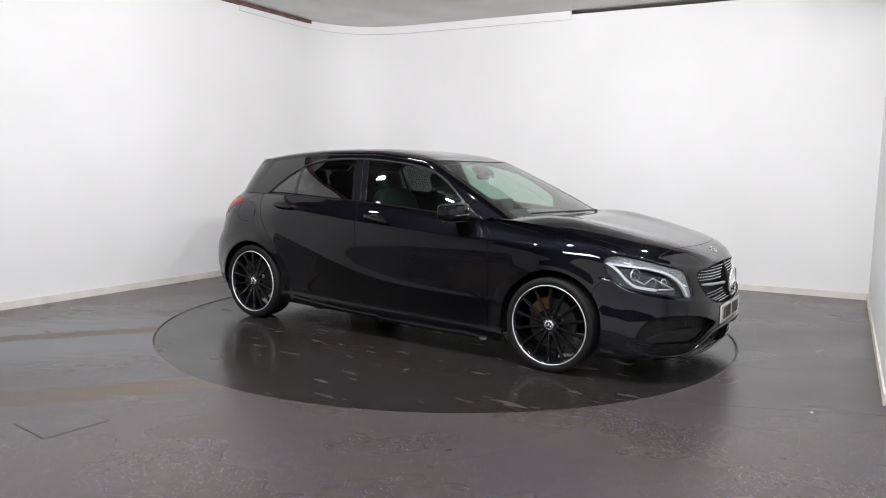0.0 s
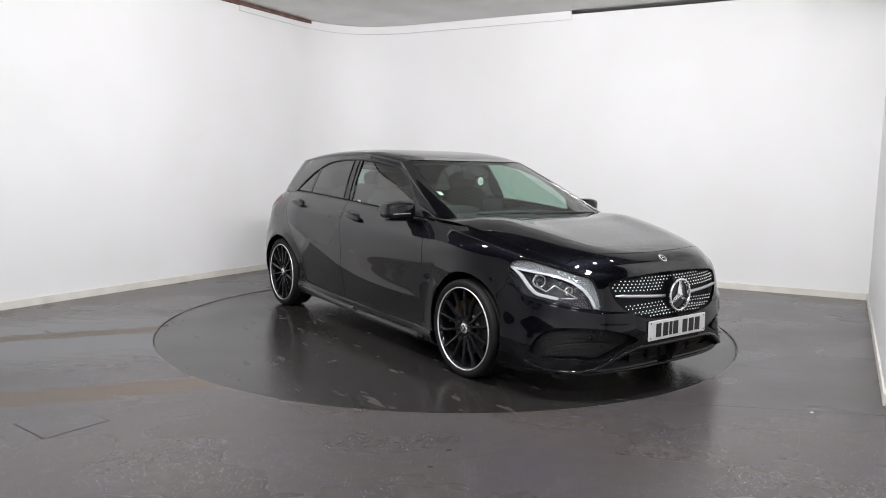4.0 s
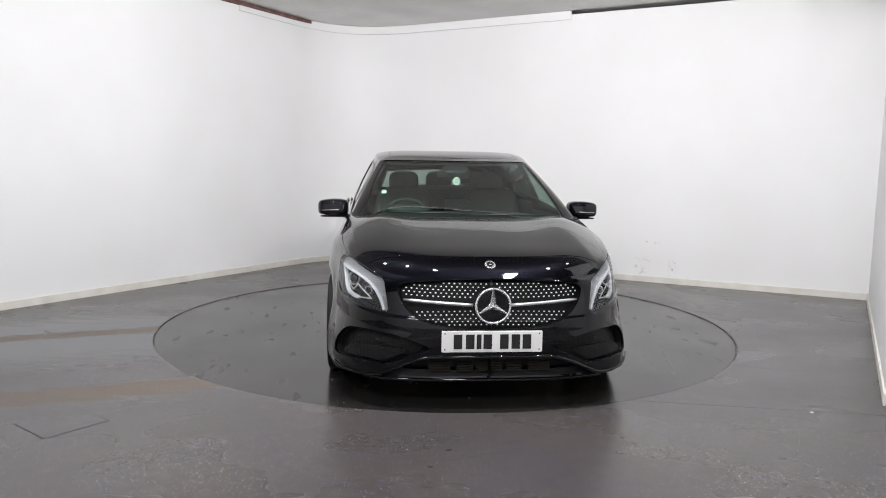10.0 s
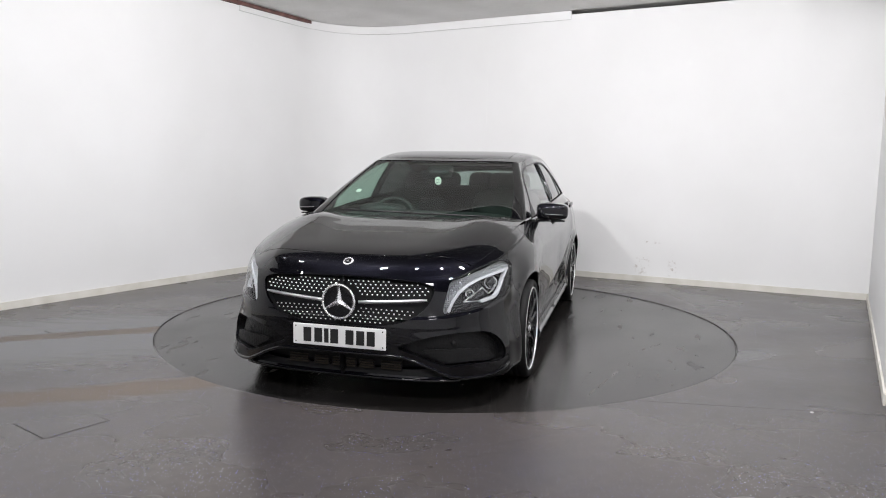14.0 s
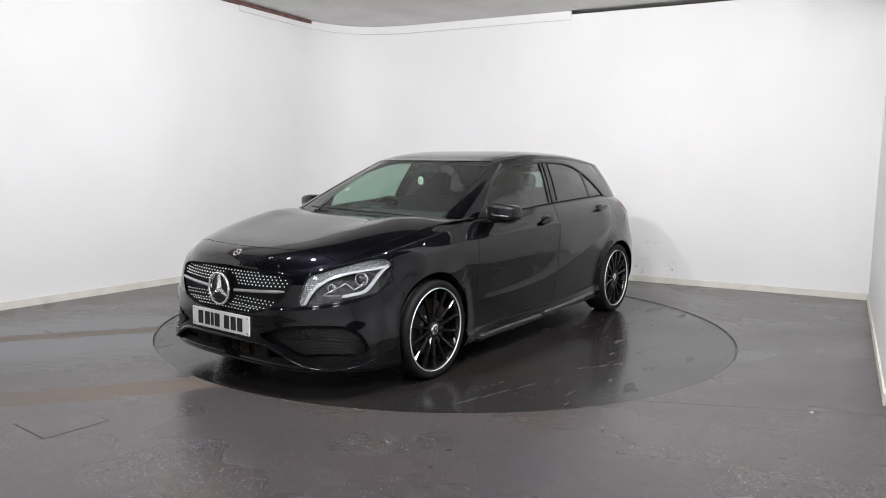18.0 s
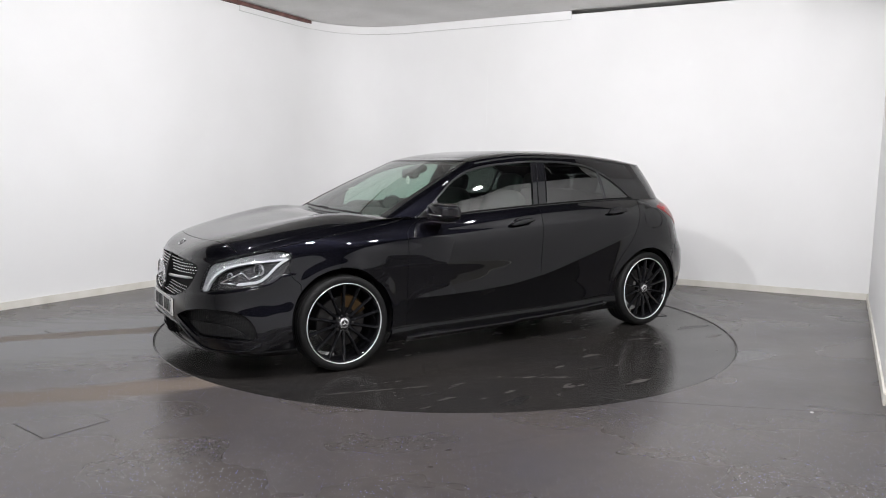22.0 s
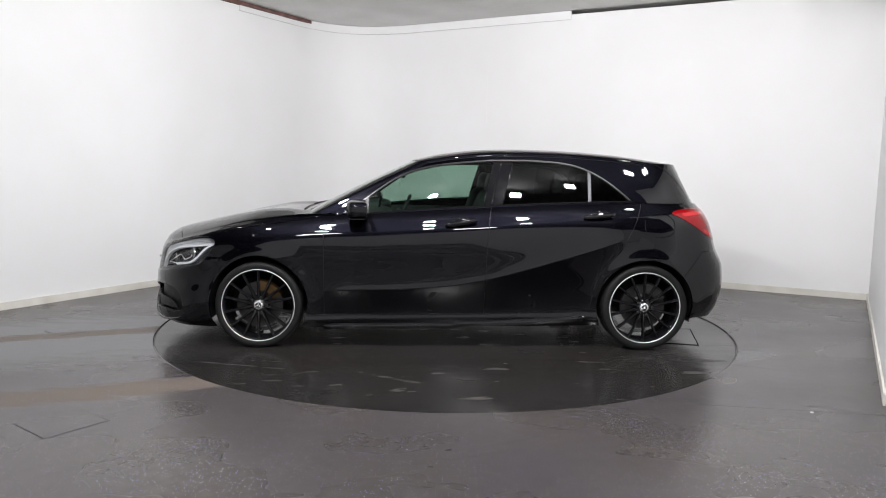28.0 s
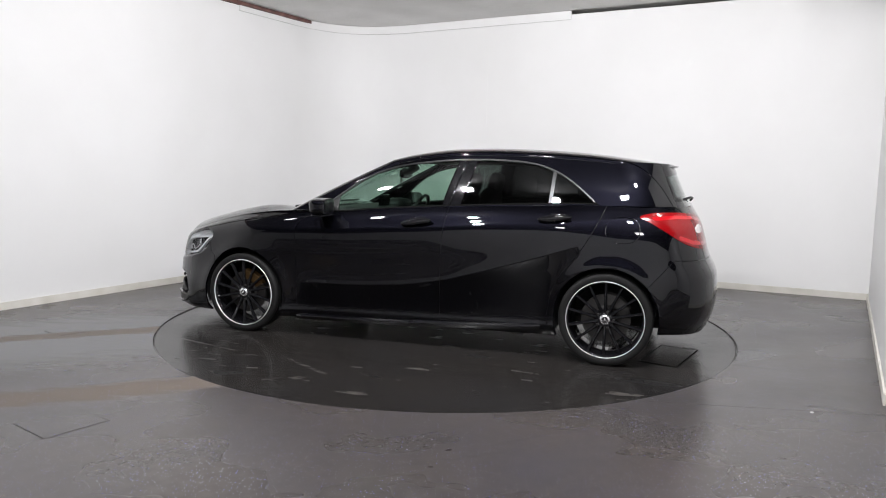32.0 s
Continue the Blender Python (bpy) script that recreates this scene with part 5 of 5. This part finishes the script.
# ---- side skirts and parking sensors ----
for sgn in (1, -1):
    rings = []
    for x in np.linspace(0.90, -0.93, 40):
        z = float(sill_line(x)) - 0.052 - 0.012 * (x > 0)
        y = on_flank(x, z)[0].y + 0.010
        tuck = 0.02 * max(0.0, abs(x + 0.015) - 0.88) / 0.04
        rings.append([(x, sgn * (y + a - tuck), z + b) for a, b in ((-0.03, 0.006), (0.006, 0.010), (0.020, 0.0), (0.022, -0.010), (0.012, -0.030), (-0.03, -0.034))])
    bm = bmesh.new()
    grid = [[bm.verts.new(p) for p in ring] for ring in rings]
    for one, two in zip(grid, grid[1:]):
        for k in range(6):
            bm.faces.new((one[k], one[(k + 1) % 6], two[(k + 1) % 6], two[k]))
    bm.faces.new(grid[0])
    bm.faces.new(grid[-1])
    bmesh.ops.recalc_face_normals(bm, faces=bm.faces[:])
    part("skirt_blade", bm, PAINT, panels["sill", sgn], "gloss black blade along the sill")

# ---- door handles, mirrors, wipers, aerial ----
for x, z, tilt in ((-0.046, 0.884, 9), (-1.006, 0.943, 6)):
    for sgn in (1, -1):
        p, n = on_flank(x, z)
        m = pose(p.x, sgn * p.y, p.z, 0, tilt, 0)
        door = panels["front_door" if x > -0.5 else "rear_door", sgn]
        recess_cup = superbox(0.15, 0.02, 0.078, 2.4, 8)
        part("handle_cup", placed(recess_cup, m @ pose(-0.005, -sgn * 0.006, -0.004)), GLOSS, door, smooth=True)
        grip = superbox(0.225, 0.028, 0.040, 2.6, 8)
        handle = part("door_handle", placed(grip, m @ pose(0, sgn * 0.026, 0.004)), GLOSS, door, "gloss black door handle", smooth=True)
for sgn in (1, -1):
    shell_bm = superbox(0.165, 0.215, 0.125, 4.2, 10)
    for v in shell_bm.verts:
        c = v.co
        if c.x < -0.045:
            c.x = -0.045 + (c.x + 0.045) * 0.25
        c.z *= 1 - 0.14 * max(0, c.y / 0.1)
        c.x -= 0.022 * max(0, c.y / 0.1)
        if c.z < -0.045:
            c.z = -0.045 + (c.z + 0.045) * 0.5
        c.y *= sgn
    if sgn < 0:
        bmesh.ops.reverse_faces(shell_bm, faces=shell_bm.faces[:])
    mirror = part("door_mirror", placed(shell_bm, pose(0.662, sgn * 0.905, 0.972)), PAINT, car, "gloss black door mirror with bright indicator strip", smooth=True)
    part("mirror_glass", placed(superbox(0.006, 0.165, 0.098, 5, 4), pose(0.612, sgn * 0.913, 0.972)), MIRROR, mirror, "mirror glass", smooth=True)
    pts = [(0.751 - 0.030 * (k / 6) ** 2, sgn * (0.862 + 0.02 * k), 0.960 - 0.001 * k) for k in range(7)]
    part("indicator_strip", tube(pts, 0.002, 6), SATIN, mirror, "slim bright indicator strip", smooth=True)
    part("mirror_base", placed(superbox(0.12, 0.20, 0.014, 4, 8), pose(0.662, sgn * 0.895, 0.911)), GLOSS, mirror, "black base plate of the mirror", smooth=True)
    part("mirror_foot", tube([(0.66, sgn * 0.755, 0.912), (0.66, sgn * 0.82, 0.910), (0.655, sgn * 0.90, 0.914), (0.65, sgn * 0.96, 0.922)], [0.026, 0.022, 0.018, 0.01], 10, 0.55), GLOSS, mirror, smooth=True)
for sgn in (1, -1):
    for off, low in ((0.056, 1.012), (0.004, 1.0), (-0.076, 1.022)):
        pts = []
        for k in range(9):
            z = low + (1.318 - low) * k / 8
            x = float(door_mid(z)) + off
            pts.append((x, sgn * (on_cabin(x, z) + 0.001), z))
        part("pillar_seal", tube(pts, 0.0035, 8), GLOSS, car, "thin glossy seal along the centre pillar", smooth=True)
for pts in (((1.075, 0.55, 0.950), (1.09, 0.25, 0.955), (1.085, -0.05, 0.957)), ((1.085, 0.02, 0.962), (1.075, -0.25, 0.963), (1.03, -0.52, 0.965))):
    wiper = part("wiper", tube(pts, 0.007, 6), TRIM, car, "black windscreen wiper", smooth=True)
part("cowl_panel", tube([(1.075 - 0.16 * abs(t) ** 3, 0.70 * t, 0.925) for t in np.linspace(-1, 1, 17)], 0.022, 8, 0.5), TRIM, car, "black plastic scuttle panel", smooth=True)
spoiler_bm = bmesh.new()
rows = []
for k in range(25):
    y = -0.51 + 1.02 * k / 24
    e = abs(y) / 0.51
    z = 1.302 - 0.022 * e ** 2.4
    x0, x1 = -1.60 + 0.10 * e ** 4, -1.755 + 0.16 * e ** 3
    rows.append([spoiler_bm.verts.new(c) for c in ((x0, y, z + 0.012), ((x0 + x1) / 2, y, z + 0.010), (x1, y, z - 0.004), (x1 + 0.004, y, z - 0.014), ((x0 + x1) / 2, y, z - 0.024), (x0, y, z - 0.03))])
for p, q in zip(rows, rows[1:]):
    for j in range(6):
        spoiler_bm.faces.new((p[j], p[(j + 1) % 6], q[(j + 1) % 6], q[j]))
spoiler_bm.faces.new(rows[0])
spoiler_bm.faces.new(rows[-1][::-1])
bmesh.ops.recalc_face_normals(spoiler_bm, faces=spoiler_bm.faces[:])
part("roof_spoiler", spoiler_bm, PAINT, car, smooth=True)
part("rear_wiper", tube([(-1.845, 0.0, 1.055), (-1.86, 0.02, 1.075), (-1.845, 0.22, 1.085), (-1.80, 0.38, 1.075)], 0.008, 6), TRIM, car, "black rear wiper", smooth=True)
for sgn in (1, -1):
    part("exhaust_tip", placed(superbox(0.06, 0.16, 0.05, 5, 6), pose(-1.93, sgn * 0.50, 0.262)), CHROME, car, "bright exhaust tip", smooth=True)

# ---- stickers on the glass ----
part("sticker", placed(box(-0.001, 0.001, -0.018, 0.018, -0.010, 0.010), pose(-0.088, -0.781, 1.00, 0, 0, 90) @ pose(0, 0, 0, 0, -16, 0)), TAG, car, "small white sticker inside the side window")
part("sticker", placed(box(-0.001, 0.001, -0.017, 0.017, -0.022, 0.022), pose(0.64, -0.545, 1.085, 0, -62, 0)), TAG, car, "small white sticker inside the windscreen")

# ---- inside the car ----
def seat(x, y, wide=0.50, rear=False):
    cushion = part("seat", placed(superbox(0.52, wide, 0.16, 4, 8), pose(x + 0.02, y, 0.50, 0, -6, 0)), FABRIC, car, "dark fabric seat", smooth=True)
    part("seat_back", placed(superbox(0.15, wide * 0.98, 0.62, 4, 8), pose(x - 0.31, y, 0.80, 0, -17, 0)), FABRIC, cushion, smooth=True)
    for dy in ((-0.34, 0, 0.34) if rear else (0,)):
        part("headrest", placed(superbox(0.11, 0.25, 0.17, 3.2, 8), pose(x - 0.425, y + dy, 1.145, 0, -12, 0)), FABRIC, cushion, smooth=True)


seat(0.12, 0.37)
seat(0.12, -0.37)
seat(-0.72, 0, 1.22, True)
dash = part("dashboard", placed(superbox(0.46, 1.36, 0.24, 4, 10), pose(0.70, 0, 0.83)), DASH, car, "dark grey dashboard", smooth=True)
part("display", placed(box(-0.008, 0.008, -0.10, 0.10, -0.06, 0.06, 0.004), pose(0.56, 0.0, 0.975, 0, -10, 0)), GLOSS, dash, "freestanding black display")
hood_bm = superbox(0.22, 0.34, 0.10, 3, 8)
part("instrument_hood", placed(hood_bm, pose(0.60, -0.37, 0.945)), DASH, dash, smooth=True)
wheel = part("steering_wheel", placed(torus(0.178, 0.015, 48, 10), pose(0.40, -0.37, 0.858, 0, -24, 0)), DASH, car, "dark leather steering wheel", smooth=True)
part("steering_hub", placed(superbox(0.06, 0.15, 0.12, 2.6, 8), pose(0.42, -0.37, 0.875, 0, -24, 0)), DASH, wheel, smooth=True)
for a in (0, 180, 270):
    d = Vector((0, math.cos(math.radians(a)), math.sin(math.radians(a))))
    d = pose(0, 0, 0, 0, -24, 0).to_3x3() @ d
    c = Vector((0.41, -0.37, 0.877))
    part("steering_spoke", tube([c, c + d * 0.175], 0.014, 8), SATIN if a == 270 else DASH, wheel, smooth=True)
rv = part("interior_mirror", placed(superbox(0.035, 0.25, 0.075, 3.5, 8), pose(0.375, -0.02, 1.212)), GLOSS, car, "black interior mirror", smooth=True)
part("sensor_pod", placed(superbox(0.14, 0.20, 0.06, 3, 8), pose(0.335, 0.0, 1.243, 0, 24, 0)), TRIM, rv, smooth=True)
tag = part("hanging_tag", placed(superbox(0.006, 0.052, 0.062, 2.2, 6), pose(0.41, 0.003, 1.164)), TAG, car, "round white tag hanging below the mirror", smooth=True)
for k in range(3):
    part("tag_bar", box(0.4131, 0.4145, -0.011, 0.017, 1.150 + 0.012 * k, 1.154 + 0.012 * k), TAGINK, tag)
for sgn in (1, -1):
    part("door_lining", merged(box(-0.22, 0.86, sgn * 0.74 - 0.02, sgn * 0.74 + 0.02, 0.30, 0.925, 0.012), box(-0.95, -0.26, sgn * 0.745 - 0.02, sgn * 0.745 + 0.02, 0.30, 0.985, 0.012)), DASH, car, "dark door lining")
part("headliner", box(-1.45, 0.10, -0.50, 0.50, 1.292, 1.300, 0.003), HEADLINER, car, "light grey headlining")
part("boot_cover", box(-1.72, -1.12, -0.60, 0.60, 0.93, 0.95, 0.005), DASH, car, "black parcel shelf")
part("bulkhead", box(1.06, 1.10, -0.72, 0.72, 0.24, 0.90, 0.01), TRIM, car)
part("boot_wall", box(-1.66, -1.62, -0.60, 0.60, 0.28, 0.93, 0.01), TRIM, car)


def motions():
    rows_car, rows_table = [], []
    knots = [-33.42, -53.6, -74.03, -94.87, -115.72, -136.58, -157.18, -177.87, -197.97]
    for i, deg in enumerate(knots):
        turn = pose(0, 0, TABLE_Z, 0, 0, deg)
        rows_table.append((4 * i, turn))
        rows_car.append((4 * i, turn @ pose(-0.022, 0.030, 0)))
    walk(car, rows_car)
    walk(table, rows_table)


motions()
